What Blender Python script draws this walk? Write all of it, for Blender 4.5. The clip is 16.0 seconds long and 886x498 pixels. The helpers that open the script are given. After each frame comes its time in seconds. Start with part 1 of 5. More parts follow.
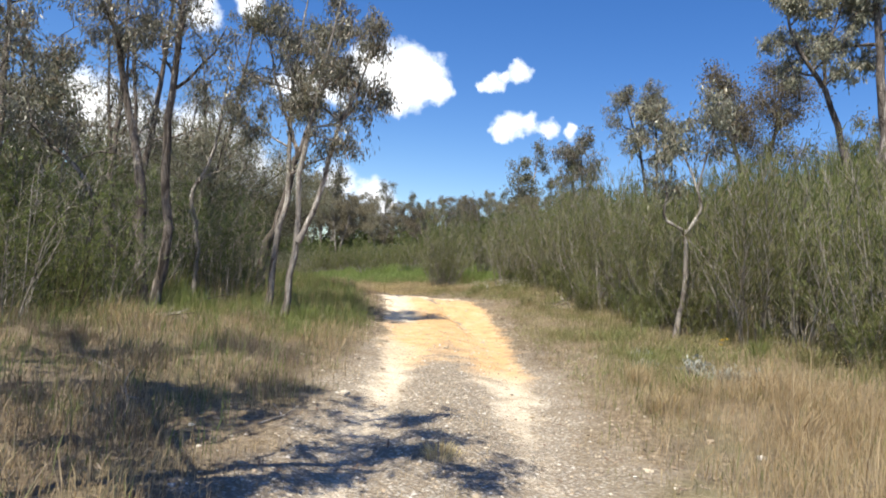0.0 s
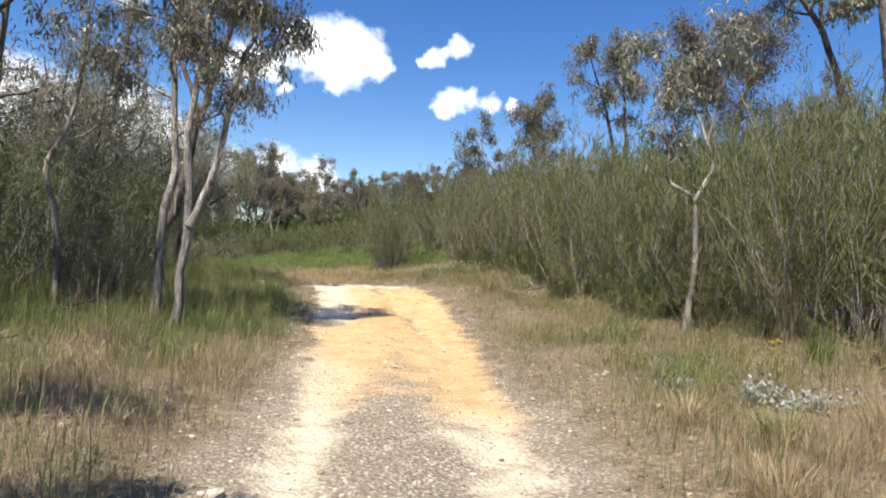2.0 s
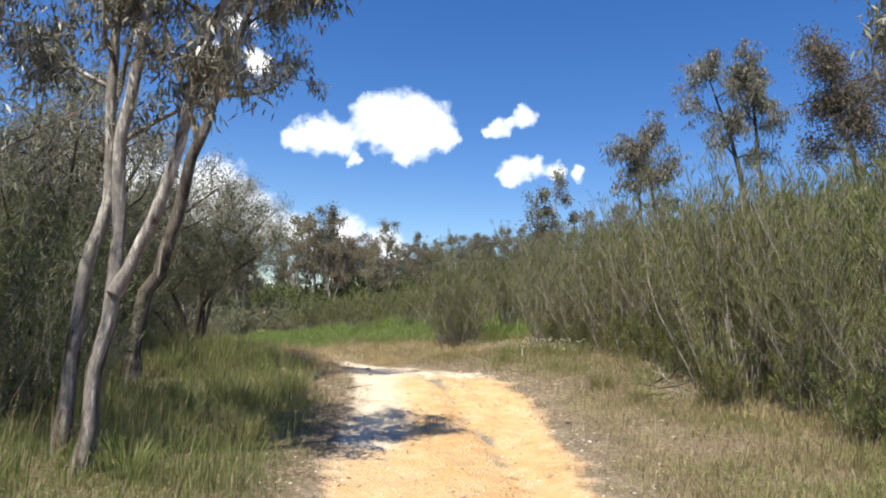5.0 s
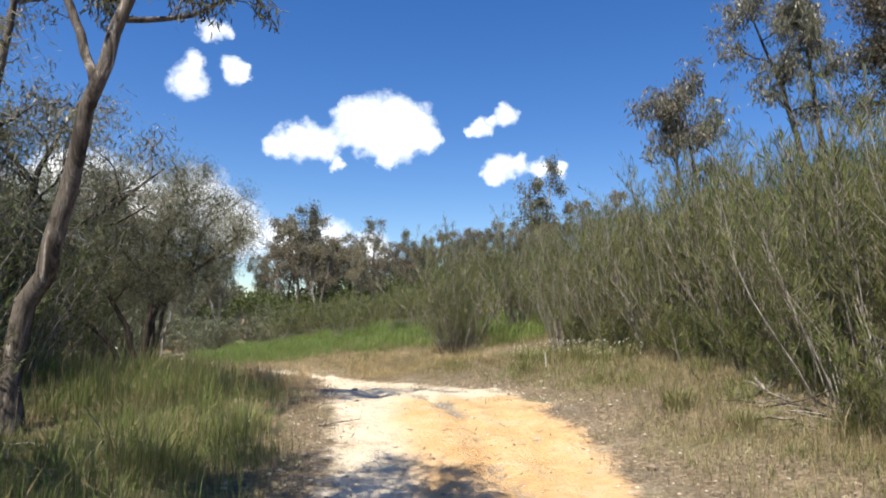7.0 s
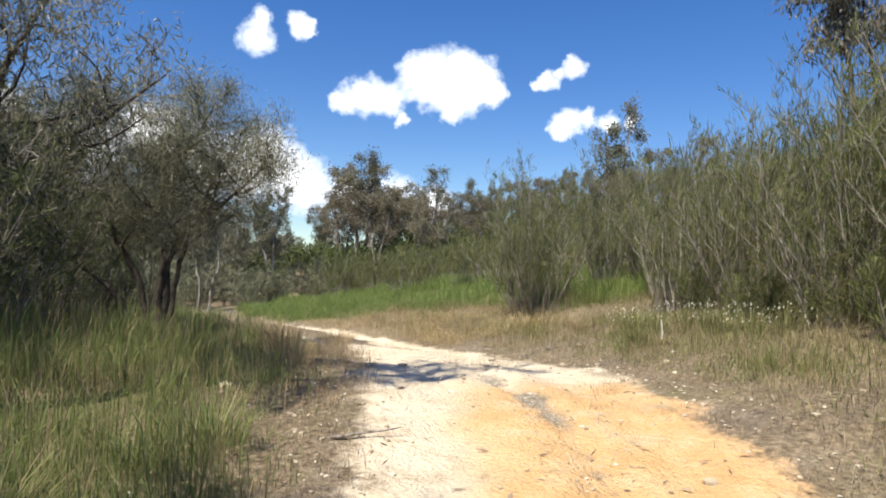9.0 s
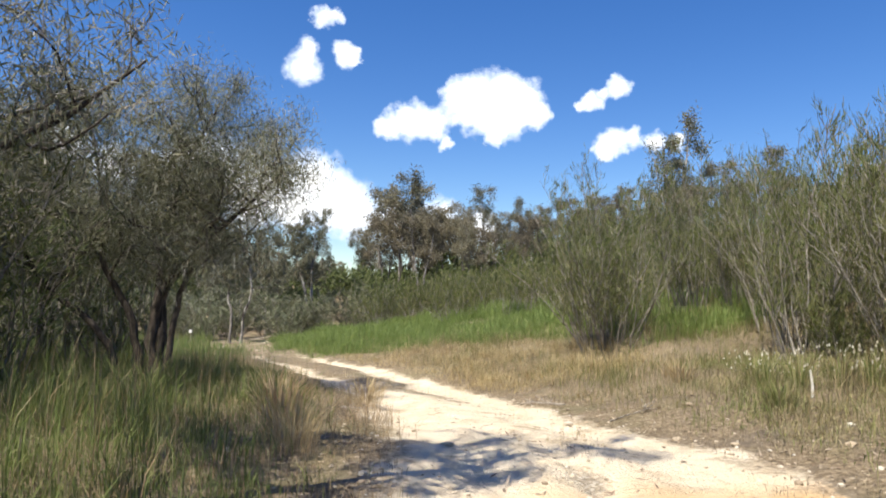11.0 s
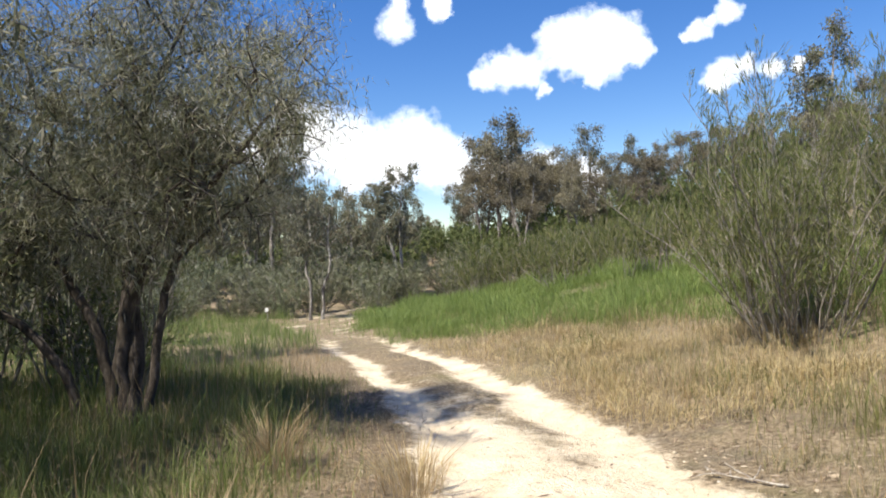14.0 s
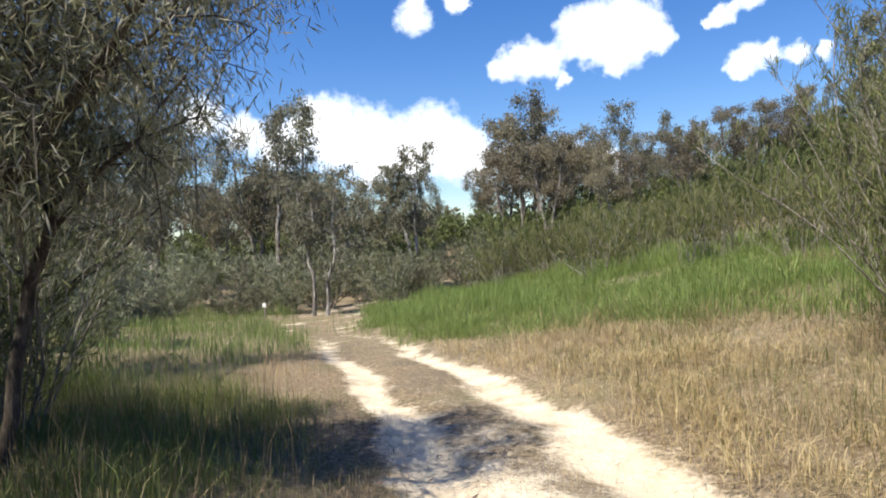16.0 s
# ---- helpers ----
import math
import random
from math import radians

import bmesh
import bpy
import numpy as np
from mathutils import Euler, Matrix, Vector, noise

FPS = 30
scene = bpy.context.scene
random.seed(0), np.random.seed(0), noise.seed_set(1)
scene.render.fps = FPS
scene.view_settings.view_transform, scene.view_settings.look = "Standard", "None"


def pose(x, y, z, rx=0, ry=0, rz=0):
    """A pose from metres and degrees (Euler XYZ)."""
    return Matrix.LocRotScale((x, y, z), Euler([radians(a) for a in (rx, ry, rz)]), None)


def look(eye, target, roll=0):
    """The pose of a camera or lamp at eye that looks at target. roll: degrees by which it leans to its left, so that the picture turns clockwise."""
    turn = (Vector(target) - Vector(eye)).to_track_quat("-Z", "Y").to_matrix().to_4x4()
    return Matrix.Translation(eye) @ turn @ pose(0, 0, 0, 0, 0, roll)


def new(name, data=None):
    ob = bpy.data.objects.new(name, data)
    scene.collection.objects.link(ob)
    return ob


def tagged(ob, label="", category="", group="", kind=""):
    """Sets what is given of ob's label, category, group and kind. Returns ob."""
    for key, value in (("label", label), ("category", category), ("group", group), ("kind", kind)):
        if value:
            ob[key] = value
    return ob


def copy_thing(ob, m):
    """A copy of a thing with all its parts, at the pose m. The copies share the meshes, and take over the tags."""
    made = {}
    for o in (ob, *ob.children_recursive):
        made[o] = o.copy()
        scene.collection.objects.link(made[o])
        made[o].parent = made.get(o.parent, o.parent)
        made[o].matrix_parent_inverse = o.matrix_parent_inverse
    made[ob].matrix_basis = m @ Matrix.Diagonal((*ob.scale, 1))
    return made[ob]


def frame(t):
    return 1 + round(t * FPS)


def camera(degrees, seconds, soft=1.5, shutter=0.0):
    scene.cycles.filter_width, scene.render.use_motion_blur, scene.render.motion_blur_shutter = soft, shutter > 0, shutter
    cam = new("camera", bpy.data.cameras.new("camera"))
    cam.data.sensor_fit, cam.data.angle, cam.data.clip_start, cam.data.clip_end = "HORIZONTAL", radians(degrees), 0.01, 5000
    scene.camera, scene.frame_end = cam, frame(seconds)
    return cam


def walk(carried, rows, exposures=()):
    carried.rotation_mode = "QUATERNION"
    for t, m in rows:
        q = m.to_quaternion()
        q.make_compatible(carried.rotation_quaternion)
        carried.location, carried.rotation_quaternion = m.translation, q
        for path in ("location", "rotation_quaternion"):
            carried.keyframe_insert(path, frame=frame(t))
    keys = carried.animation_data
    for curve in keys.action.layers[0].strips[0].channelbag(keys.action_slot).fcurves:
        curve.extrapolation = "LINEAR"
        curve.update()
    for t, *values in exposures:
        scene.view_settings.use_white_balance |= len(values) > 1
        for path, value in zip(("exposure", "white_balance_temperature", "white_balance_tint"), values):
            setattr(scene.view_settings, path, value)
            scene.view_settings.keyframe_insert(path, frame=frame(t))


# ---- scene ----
cam = camera(66.3, 16.0, soft=1.9)
METRES, EYE, TILT, LEAN, TURN = 21.0, 1.5, 2.0, -5.0, 0.0
ROWS = [
    (0.0, 0.0, 0.0, 0.0, 0.0, 0.0, 0.0),
    (0.5, 0.0029, 0.033, 0.0008, -1.96, -0.74, -0.06),
    (1.0, 0.0021, 0.0688, 0.0006, -3.55, -1.25, 0.38),
    (1.5, 0.0023, 0.1019, 0.0002, -4.34, -1.58, 1.19),
    (2.0, 0.0018, 0.1386, 0.0009, -4.6, -1.97, 1.82),
    (2.5, 0.0047, 0.1707, 0.0007, -5.61, -1.05, 1.44),
    (3.0, 0.0058, 0.205, 0.0017, -4.91, 2.77, 0.36),
    (3.5, 0.0084, 0.2362, 0.0004, -2.97, 3.39, -0.02),
    (4.0, 0.0076, 0.2706, 0.0003, -0.7, 3.36, 0.5),
    (4.5, 0.0046, 0.3024, 0.0008, 0.7, 3.8, 1.3),
    (7.0, -0.0114, 0.4676, -0.0023, 0.07, 3.96, 4.47),
    (7.5, -0.0148, 0.5019, -0.0053, 0.95, 3.51, 4.94),
    (8.0, -0.0155, 0.5392, -0.0085, 0.96, 2.33, 4.13),
    (8.5, -0.0188, 0.5725, -0.0084, 2.2, 0.86, 4.07),
    (9.0, -0.022, 0.6053, -0.0089, 5.43, 0.66, 3.71),
    (11.5, -0.043, 0.7361, -0.0045, 12.1, 3.4, 5.19),
    (12.0, -0.0493, 0.764, -0.0033, 15.71, 2.45, 5.95),
    (12.5, -0.053, 0.7906, -0.002, 16.16, 0.78, 6.0),
    (13.0, -0.0556, 0.8193, 0.0001, 18.19, -0.15, 6.67),
    (13.5, -0.0572, 0.8452, 0.0025, 19.15, -0.2, 6.83),
    (14.0, -0.061, 0.8749, 0.0046, 18.22, -0.18, 7.57),
    (14.5, -0.07, 0.9007, 0.006, 18.61, 0.08, 8.62),
    (15.0, -0.0781, 0.9285, 0.0056, 19.53, -0.18, 8.98),
    (15.5, -0.088, 0.9548, 0.0017, 20.69, -0.78, 8.37),
    (16.0, -0.0975, 0.9875, -0.0047, 19.96, -0.57, 8.2),
]
walk(cam, [(t, pose(0, 0, EYE, TILT, LEAN, TURN) @ pose(METRES * x, METRES * y, METRES * z, 90 + pitch, roll, yaw)) for t, x, y, z, yaw, pitch, roll in ROWS], exposures=((0.0, 0.74), (4.0, 0.7), (9.0, 0.66), (12.0, 0.8), (16.0, 0.82)))

# ---- plan: the track's line, height and width, and the slopes beside it ----
def lerp_table(v, table):
    """Eased interpolation in a short table of (at, value)."""
    if v <= table[0][0]:
        return table[0][1]
    for (a, p), (b, q) in zip(table, table[1:]):
        if v <= b:
            f = (v - a) / (b - a)
            f = f * f * (3 - 2 * f) * 0.5 + f * 0.5
            return p + (q - p) * f
    return table[-1][1]


TRACK_X = ((-40, 0.0), (0, 0.1), (10, 0.2), (15, 0.05), (18, -0.3), (20, -0.8), (22, -1.75), (24, -2.5), (26, -3.6), (28, -5.0), (31, -7.3), (35, -10.6), (38, -11.8), (41, -11.7), (45, -10.7), (47, -11.2), (49.5, -12.6), (55, -13.5), (62, -12.0))
TRACK_Z = ((-40, -0.9), (0, 0.02), (5, 0.16), (10, 0.36), (13, 0.43), (15.5, 0.52), (18, 0.78), (19.8, 0.76), (22.5, 0.58), (25.5, 0.36), (29, 0.3), (35, 0.1), (43, 0.12), (47, 0.4), (55, 0.95), (70, 0.6))
TRACK_W = ((0, 0.95), (10, 1.15), (15, 1.3), (19, 1.45), (22, 1.15), (25, 1.2), (28, 1.15), (32, 1.0), (60, 1.0))
SLOPE = ((-20, 0.1), (6, 0.11), (12, 0.1), (17, 0.16), (22, 0.18), (27, 0.18), (33, 0.14), (60, 0.15))
HILL = ((-20, 0.1), (8, 0.13), (13, 0.18), (17, 0.27), (24, 0.31), (28, 0.25), (33, 0.17), (40, 0.2), (50, 0.2), (60, 0.2))


def ground(x, y):
    """Height of the ground, without its small bumps."""
    d = x - lerp_table(y, TRACK_X)
    z = lerp_table(y, TRACK_Z)
    w = lerp_table(y, TRACK_W)
    if d > 0:
        e = max(0.0, d - w * 0.9)
        z += lerp_table(y, SLOPE) * min(e, 3.5) + lerp_table(y, HILL) * min(max(0.0, e - 3.5), 14) + 0.09 * min(max(0.0, e - 17.5), 60)
    else:
        e = max(0.0, -d - w)
        z += 0.03 * min(e, 6) - 0.012 * min(max(0, e - 8), 40)
    return z + 0.1 * min(max(0.0, y - 46), 16)


# ---- daylight ----
SUN_AZ, SUN_EL = 150.0, 60.0   # degrees to the left of the first view, and above the horizon
world = bpy.data.worlds.new("sky_world")
world.use_nodes = True
scene.world = world
wn = world.node_tree.nodes
sky = wn.new("ShaderNodeTexSky")
sky.sky_type, sky.sun_disc = "NISHITA", False
sky.sun_elevation, sky.sun_rotation = radians(SUN_EL), radians(-SUN_AZ)
sky.air_density, sky.dust_density, sky.ozone_density = 1.0, 0.2, 3.0
deep = wn.new("ShaderNodeHueSaturation")
deep.inputs["Saturation"].default_value = 1.32
deep.inputs["Hue"].default_value = 0.512
world.node_tree.links.new(sky.outputs[0], deep.inputs["Color"])
world.node_tree.links.new(deep.outputs[0], wn["Background"].inputs[0])
wn["Background"].inputs[1].default_value = 0.094
sun = new("sun", bpy.data.lights.new("sun", "SUN"))
sun.data.energy, sun.data.angle, sun.data.color = 5.0, radians(0.55), (1.0, 0.93, 0.79)
sun.matrix_world = look((0, 0, 60), (60 * math.sin(radians(SUN_AZ)), -60 * math.cos(radians(SUN_AZ)), 60 - 60 * math.tan(radians(SUN_EL))))


# ---- materials ----
class Mat:
    """A node material, with short calls for its nodes."""

    def __init__(self, name):
        self.m = bpy.data.materials.new(name)
        self.m.use_nodes = True
        self.t = self.m.node_tree
        self.bsdf = self.t.nodes["Principled BSDF"]
        self.out = self.t.nodes["Material Output"]

    def node(self, kind, ins=None, **props):
        n = self.t.nodes.new("ShaderNode" + kind)
        for k, v in props.items():
            setattr(n, k, v)
        for k, v in (ins or {}).items():
            self.put(n.inputs[k], v)
        return n

    def put(self, socket, v):
        if isinstance(v, bpy.types.NodeSocket):
            self.t.links.new(v, socket)
        elif isinstance(v, (tuple, list)) and len(v) == 3 and socket.type == "RGBA":
            socket.default_value = (*v, 1)
        else:
            socket.default_value = v

    def noise(self, scale, detail=4, rough=0.55, vector=None, distortion=0.0):
        n = self.node("TexNoise", {"Scale": scale, "Detail": detail, "Roughness": rough, "Distortion": distortion})
        self.put(n.inputs["Vector"], vector if vector is not None else self.coords())
        return n.outputs[0]

    def coords(self, scale=None):
        c = self.node("TexCoord").outputs["Object"]
        if scale:
            c = self.node("Mapping", {"Vector": c, "Scale": scale}).outputs[0]
        return c

    def ramp(self, fac, *stops):
        n = self.node("ValToRGB", {"Fac": fac})
        e = n.color_ramp.elements
        while len(e) < len(stops):
            e.new(0.5)
        for el, (at, col) in zip(e, stops):
            el.position = at
            el.color = (*col, 1) if isinstance(col, tuple) else (col, col, col, 1)
        return n.outputs[0]

    def mix(self, fac, a, b):
        n = self.node("Mix", data_type="RGBA")
        self.put(n.inputs["Factor"], fac)
        self.put(n.inputs["A"], a)
        self.put(n.inputs["B"], b)
        return n.outputs["Result"]

    def math(self, op, a, b=0.0, c=0.0, clamp=False):
        n = self.node("Math", operation=op, use_clamp=clamp)
        for s, v in zip(n.inputs, (a, b, c)):
            self.put(s, v)
        return n.outputs[0]

    def attr(self, name):
        return self.node("Attribute", attribute_name=name).outputs["Fac"]

    def bump(self, height, strength=0.4, distance=0.02):
        self.put(self.bsdf.inputs["Normal"], self.node("Bump", {"Height": height, "Strength": strength, "Distance": distance}).outputs[0])

    def base(self, col, rough=0.8, spec=0.3):
        self.put(self.bsdf.inputs["Base Color"], col)
        self.put(self.bsdf.inputs["Roughness"], rough)
        self.bsdf.inputs["Specular IOR Level"].default_value = spec
        return self

    def translucent(self, col, amount):
        tr = self.node("BsdfTranslucent", {"Color": col})
        mx = self.node("MixShader", {0: amount, 1: self.bsdf.outputs[0], 2: tr.outputs[0]})
        self.t.links.new(mx.outputs[0], self.out.inputs[0])


def leaf_material(name, dark, mid, light, rough=0.5, spec=0.4, through_light=0.3, odd=None, patch=None):
    m = Mat(name)
    isl = m.node("NewGeometry").outputs["Random Per Island"]
    ob = m.node("ObjectInfo").outputs["Random"]
    stops = [(0.0, dark), (0.45, mid), (0.9, light)] + ([(0.97, odd)] if odd else [])
    c = m.ramp(isl, *stops)
    n = m.noise(1.3, 3)
    c = m.mix(m.math("MULTIPLY", n, 0.5), c, dark)
    if patch:
        c = m.mix(m.ramp(m.math("MULTIPLY_ADD", isl, 0.25, m.noise(0.9, 5, 0.6)), (0.52, 0.0), (0.78, 0.9)), c, patch)
    hs = m.node("HueSaturation", {"Color": c, "Hue": m.math("MULTIPLY_ADD", ob, 0.03, 0.485), "Value": m.math("MULTIPLY_ADD", ob, 0.4, 0.8), "Saturation": 1.0})
    c = hs.outputs[0]
    m.base(c, rough, spec)
    m.translucent(c, through_light)
    return m.m


def bark_material(name, pale, grey, dark, scale=7.0, amount=0.5):
    m = Mat(name)
    v = m.coords((1, 1, 0.22))
    patches = m.noise(scale, 6, 0.65, v, 1.2)
    fine = m.noise(scale * 9, 5, 0.6, m.coords((1, 1, 0.3)))
    c = m.ramp(patches, (amount - 0.13, dark), (amount - 0.05, grey), (amount + 0.02, grey), (amount + 0.07, pale))
    c = m.mix(m.ramp(fine, (0.45, 0.0), (0.7, 0.6)), c, dark)
    m.base(c, 0.85, 0.2)
    m.bump(m.math("ADD", fine, m.math("MULTIPLY", patches, 1.5)), 0.7, 0.012)
    return m.m


def ground_material():
    m = Mat("track_ground")
    bare, orange, dry = m.attr("bare"), m.attr("orange"), m.attr("dry")
    big, mid = m.noise(0.55, 5), m.noise(3.1, 6, 0.62)
    fine, grain = m.noise(21, 6, 0.7), m.noise(95, 4, 0.7)
    litter = m.ramp(fine, (0.3, (0.06, 0.045, 0.03)), (0.48, (0.2, 0.15, 0.1)), (0.62, (0.34, 0.27, 0.18)), (0.78, (0.5, 0.43, 0.32)))
    straw = m.ramp(m.math("MULTIPLY_ADD", fine, 0.6, m.math("MULTIPLY", mid, 0.4)), (0.32, (0.1, 0.084, 0.055)), (0.5, (0.26, 0.213, 0.145)), (0.66, (0.41, 0.35, 0.25)))
    soil = m.mix(m.math("MULTIPLY", dry, m.math("MULTIPLY_ADD", big, 1.2, 0.1), clamp=True), litter, straw)
    soil = m.mix(m.ramp(m.noise(1.4, 6, 0.65), (0.5, 0.0), (0.66, 0.6)), soil, (0.15, 0.125, 0.1))
    soil = m.mix(m.ramp(m.noise(0.9, 5, 0.6), (0.5, 0.0), (0.7, 0.5)), soil, (0.16, 0.16, 0.07))
    vor = m.node("TexVoronoi", {"Scale": 34.0, "Vector": m.coords(), "Randomness": 1.0})
    stones = m.ramp(vor.outputs["Color"], (0.0, (0.19, 0.172, 0.148)), (0.45, (0.41, 0.37, 0.31)), (0.8, (0.58, 0.53, 0.445)), (1.0, (0.73, 0.69, 0.61)))
    gravel = m.mix(m.ramp(vor.outputs["Distance"], (0.2, 0.0), (0.62, 1.0)), stones, (0.27, 0.22, 0.16))
    sand = m.ramp(mid, (0.28, (0.54, 0.43, 0.3)), (0.46, (0.7, 0.59, 0.44)), (0.72, (0.77, 0.68, 0.54)))
    clay = m.ramp(mid, (0.28, (0.54, 0.33, 0.15)), (0.5, (0.67, 0.43, 0.215)), (0.72, (0.73, 0.53, 0.33)))
    ofac = m.ramp(m.math("MULTIPLY_ADD", big, 0.7, m.math("MULTIPLY_ADD", mid, 0.35, m.math("SUBTRACT", orange, 0.52))), (0.36, 0.0), (0.58, 1.0))
    track = m.mix(ofac, sand, clay)
    track = m.mix(m.ramp(grain, (0.55, 0.0), (0.75, 0.45)), track, (0.4, 0.3, 0.19))
    spots = m.noise(9.0, 7, 0.75)
    track = m.mix(m.ramp(spots, (0.56, 0.0), (0.68, 0.7)), track, (0.36, 0.27, 0.17))
    track = m.mix(m.ramp(m.noise(2.3, 8, 0.72), (0.55, 0.0), (0.66, 0.55)), track, (0.5, 0.4, 0.29))
    g = m.attr("gravel")
    soil = m.mix(m.ramp(m.math("MULTIPLY_ADD", mid, 0.8, m.math("SUBTRACT", g, 0.4)), (0.35, 0.0), (0.65, 1.0)), soil, gravel)
    edge = m.math("MULTIPLY_ADD", mid, 0.9, m.math("MULTIPLY_ADD", fine, 0.6, m.math("SUBTRACT", bare, 0.75)))
    c = m.mix(m.ramp(m.math("ADD", edge, m.math("MULTIPLY", m.math("SUBTRACT", m.noise(1.7, 6, 0.7), 0.5), 0.7)), (0.3, 0.0), (0.66, 1.0)), soil, track)
    m.base(c, 0.95, 0.12)
    m.bump(m.math("ADD", m.math("MULTIPLY_ADD", m.noise(6.0, 7, 0.7), 1.6, fine), m.math("MULTIPLY", m.math("SUBTRACT", 1.0, vor.outputs["Distance"]), m.math("MULTIPLY", g, 0.8))), 0.8, 0.04)
    return m.m


def stone_material():
    m = Mat("quartz_stone")
    r = m.node("ObjectInfo").outputs["Random"]
    isl = m.node("NewGeometry").outputs["Random Per Island"]
    c = m.ramp(m.math("FRACT", m.math("ADD", r, isl)), (0.0, (0.26, 0.21, 0.155)), (0.4, (0.46, 0.37, 0.26)), (0.75, (0.6, 0.52, 0.4)), (1.0, (0.74, 0.7, 0.62)))
    c = m.mix(m.math("MULTIPLY", m.noise(30, 5), 0.35), c, (0.22, 0.17, 0.12))
    m.base(c, 0.85, 0.25)
    m.bump(m.noise(45, 5), 0.5, 0.01)
    return m.m


def cloud_material(name, blobs, seed):
    """Cloud vapour: a sheet far away, its sunlight and shading painted as a glow, whose thickness comes from soft
    round heaps broken up by turbulence.
    """
    m = Mat(name)
    geo = m.coords()
    warp = m.node("TexNoise", {"Scale": 0.4, "Detail": 7.0, "Roughness": 0.56, "W": seed, "Vector": geo}, noise_dimensions="4D").outputs["Color"]
    off = m.node("VectorMath", {0: warp, 1: (0.5, 0.5, 0.5)}, operation="SUBTRACT").outputs[0]
    off = m.node("VectorMath", {0: off, "Scale": 3.4}, operation="SCALE").outputs[0]
    p = m.node("VectorMath", {0: geo, 1: off}, operation="ADD").outputs[0]
    p = m.node("VectorMath", {0: p, 1: (1, 1, 0)}, operation="MULTIPLY").outputs[0]
    total = 0.0
    for u, v, r in blobs:
        d = m.node("VectorMath", {0: p, 1: (u, v, 0)}, operation="DISTANCE").outputs["Value"]
        h = m.math("SUBTRACT", 1.0, m.math("DIVIDE", d, r * 1.42), clamp=True)
        total = m.math("ADD", total, m.math("MULTIPLY", h, h))
    wisps = m.node("TexNoise", {"Scale": 0.75, "Detail": 8.0, "Roughness": 0.62, "W": seed + 3, "Vector": geo}, noise_dimensions="4D").outputs[0]
    dens = m.math("ADD", total, m.math("MULTIPLY", m.math("SUBTRACT", wisps, 0.5), m.math("MULTIPLY", total, 3.4, clamp=True)))
    alpha = m.ramp(dens, (0.05, 0.0), (0.16, 0.55), (0.42, 1.0))
    # painted light: bluish shading where thin, sunlit white where thick, given off as emission
    col = m.ramp(m.math("MULTIPLY_ADD", wisps, 0.5, m.math("MULTIPLY", total, 0.9)), (0.3, (0.66, 0.76, 0.93)), (0.62, (0.88, 0.92, 0.98)), (1.0, (1.0, 1.0, 1.0)))
    em = m.node("Emission", {"Color": col, "Strength": 0.9})
    tr = m.node("BsdfTransparent")
    mx = m.node("MixShader", {0: alpha, 1: tr.outputs[0], 2: em.outputs[0]})
    m.t.links.new(mx.outputs[0], m.out.inputs[0])
    return m.m


GROUND = ground_material()
STONE = stone_material()
BARK_PALE = bark_material("pale_gum_bark", (0.55, 0.52, 0.465), (0.26, 0.235, 0.21), (0.07, 0.058, 0.047), 6.0, 0.53)
BARK_DARK = bark_material("dark_gum_bark", (0.4, 0.355, 0.31), (0.15, 0.128, 0.11), (0.05, 0.041, 0.034), 7.0, 0.55)
BARK_WATTLE = bark_material("wattle_bark", (0.13, 0.11, 0.095), (0.075, 0.062, 0.052), (0.03, 0.025, 0.02), 12)
TWIG_GREY = bark_material("grey_twig", (0.42, 0.385, 0.34), (0.26, 0.235, 0.2), (0.11, 0.095, 0.078), 15)
DEAD_WOOD = bark_material("bleached_dead_wood", (0.5, 0.46, 0.4), (0.34, 0.3, 0.26), (0.12, 0.1, 0.08), 14)
BLEACHED = bark_material("bleached_stalk", (0.8, 0.78, 0.72), (0.66, 0.63, 0.57), (0.4, 0.37, 0.32), 20, 0.42)
GUM_LEAF = leaf_material("gum_leaf", (0.095, 0.096, 0.06), (0.215, 0.21, 0.145), (0.42, 0.405, 0.315), 0.4, 0.5, 0.35, (0.3, 0.2, 0.12))
FAR_LEAF = leaf_material("far_gum_leaf", (0.095, 0.1, 0.064), (0.2, 0.198, 0.13), (0.33, 0.315, 0.22), 0.55, 0.25, 0.4, (0.24, 0.16, 0.1))
BROWN_LEAF = leaf_material("browned_gum_leaf", (0.12, 0.106, 0.068), (0.24, 0.21, 0.142), (0.36, 0.32, 0.225), 0.65, 0.2, 0.4)
SCRUB_LEAF = leaf_material("scrub_needle", (0.09, 0.108, 0.035), (0.185, 0.205, 0.072), (0.3, 0.3, 0.135), 0.65, 0.18, 0.42, (0.32, 0.26, 0.17))
FRESH_LEAF = leaf_material("fresh_scrub_needle", (0.085, 0.115, 0.03), (0.19, 0.24, 0.068), (0.32, 0.36, 0.13), 0.6, 0.2, 0.45)
DARK_LEAF = leaf_material("dark_scrub_needle", (0.06, 0.08, 0.028), (0.14, 0.165, 0.062), (0.23, 0.25, 0.11), 0.65, 0.18, 0.42)
WATTLE_LEAF = leaf_material("wattle_leaf", (0.13, 0.142, 0.075), (0.27, 0.285, 0.165), (0.52, 0.505, 0.385), 0.5, 0.3, 0.45, (0.68, 0.65, 0.56))
SAGE_LEAF = leaf_material("sage_shrub_leaf", (0.09, 0.105, 0.055), (0.19, 0.205, 0.115), (0.34, 0.34, 0.23), 0.55, 0.4, 0.35)
SILVER_LEAF = leaf_material("silver_leaf", (0.24, 0.26, 0.22), (0.4, 0.42, 0.37), (0.6, 0.6, 0.54), 0.6, 0.3, 0.2)
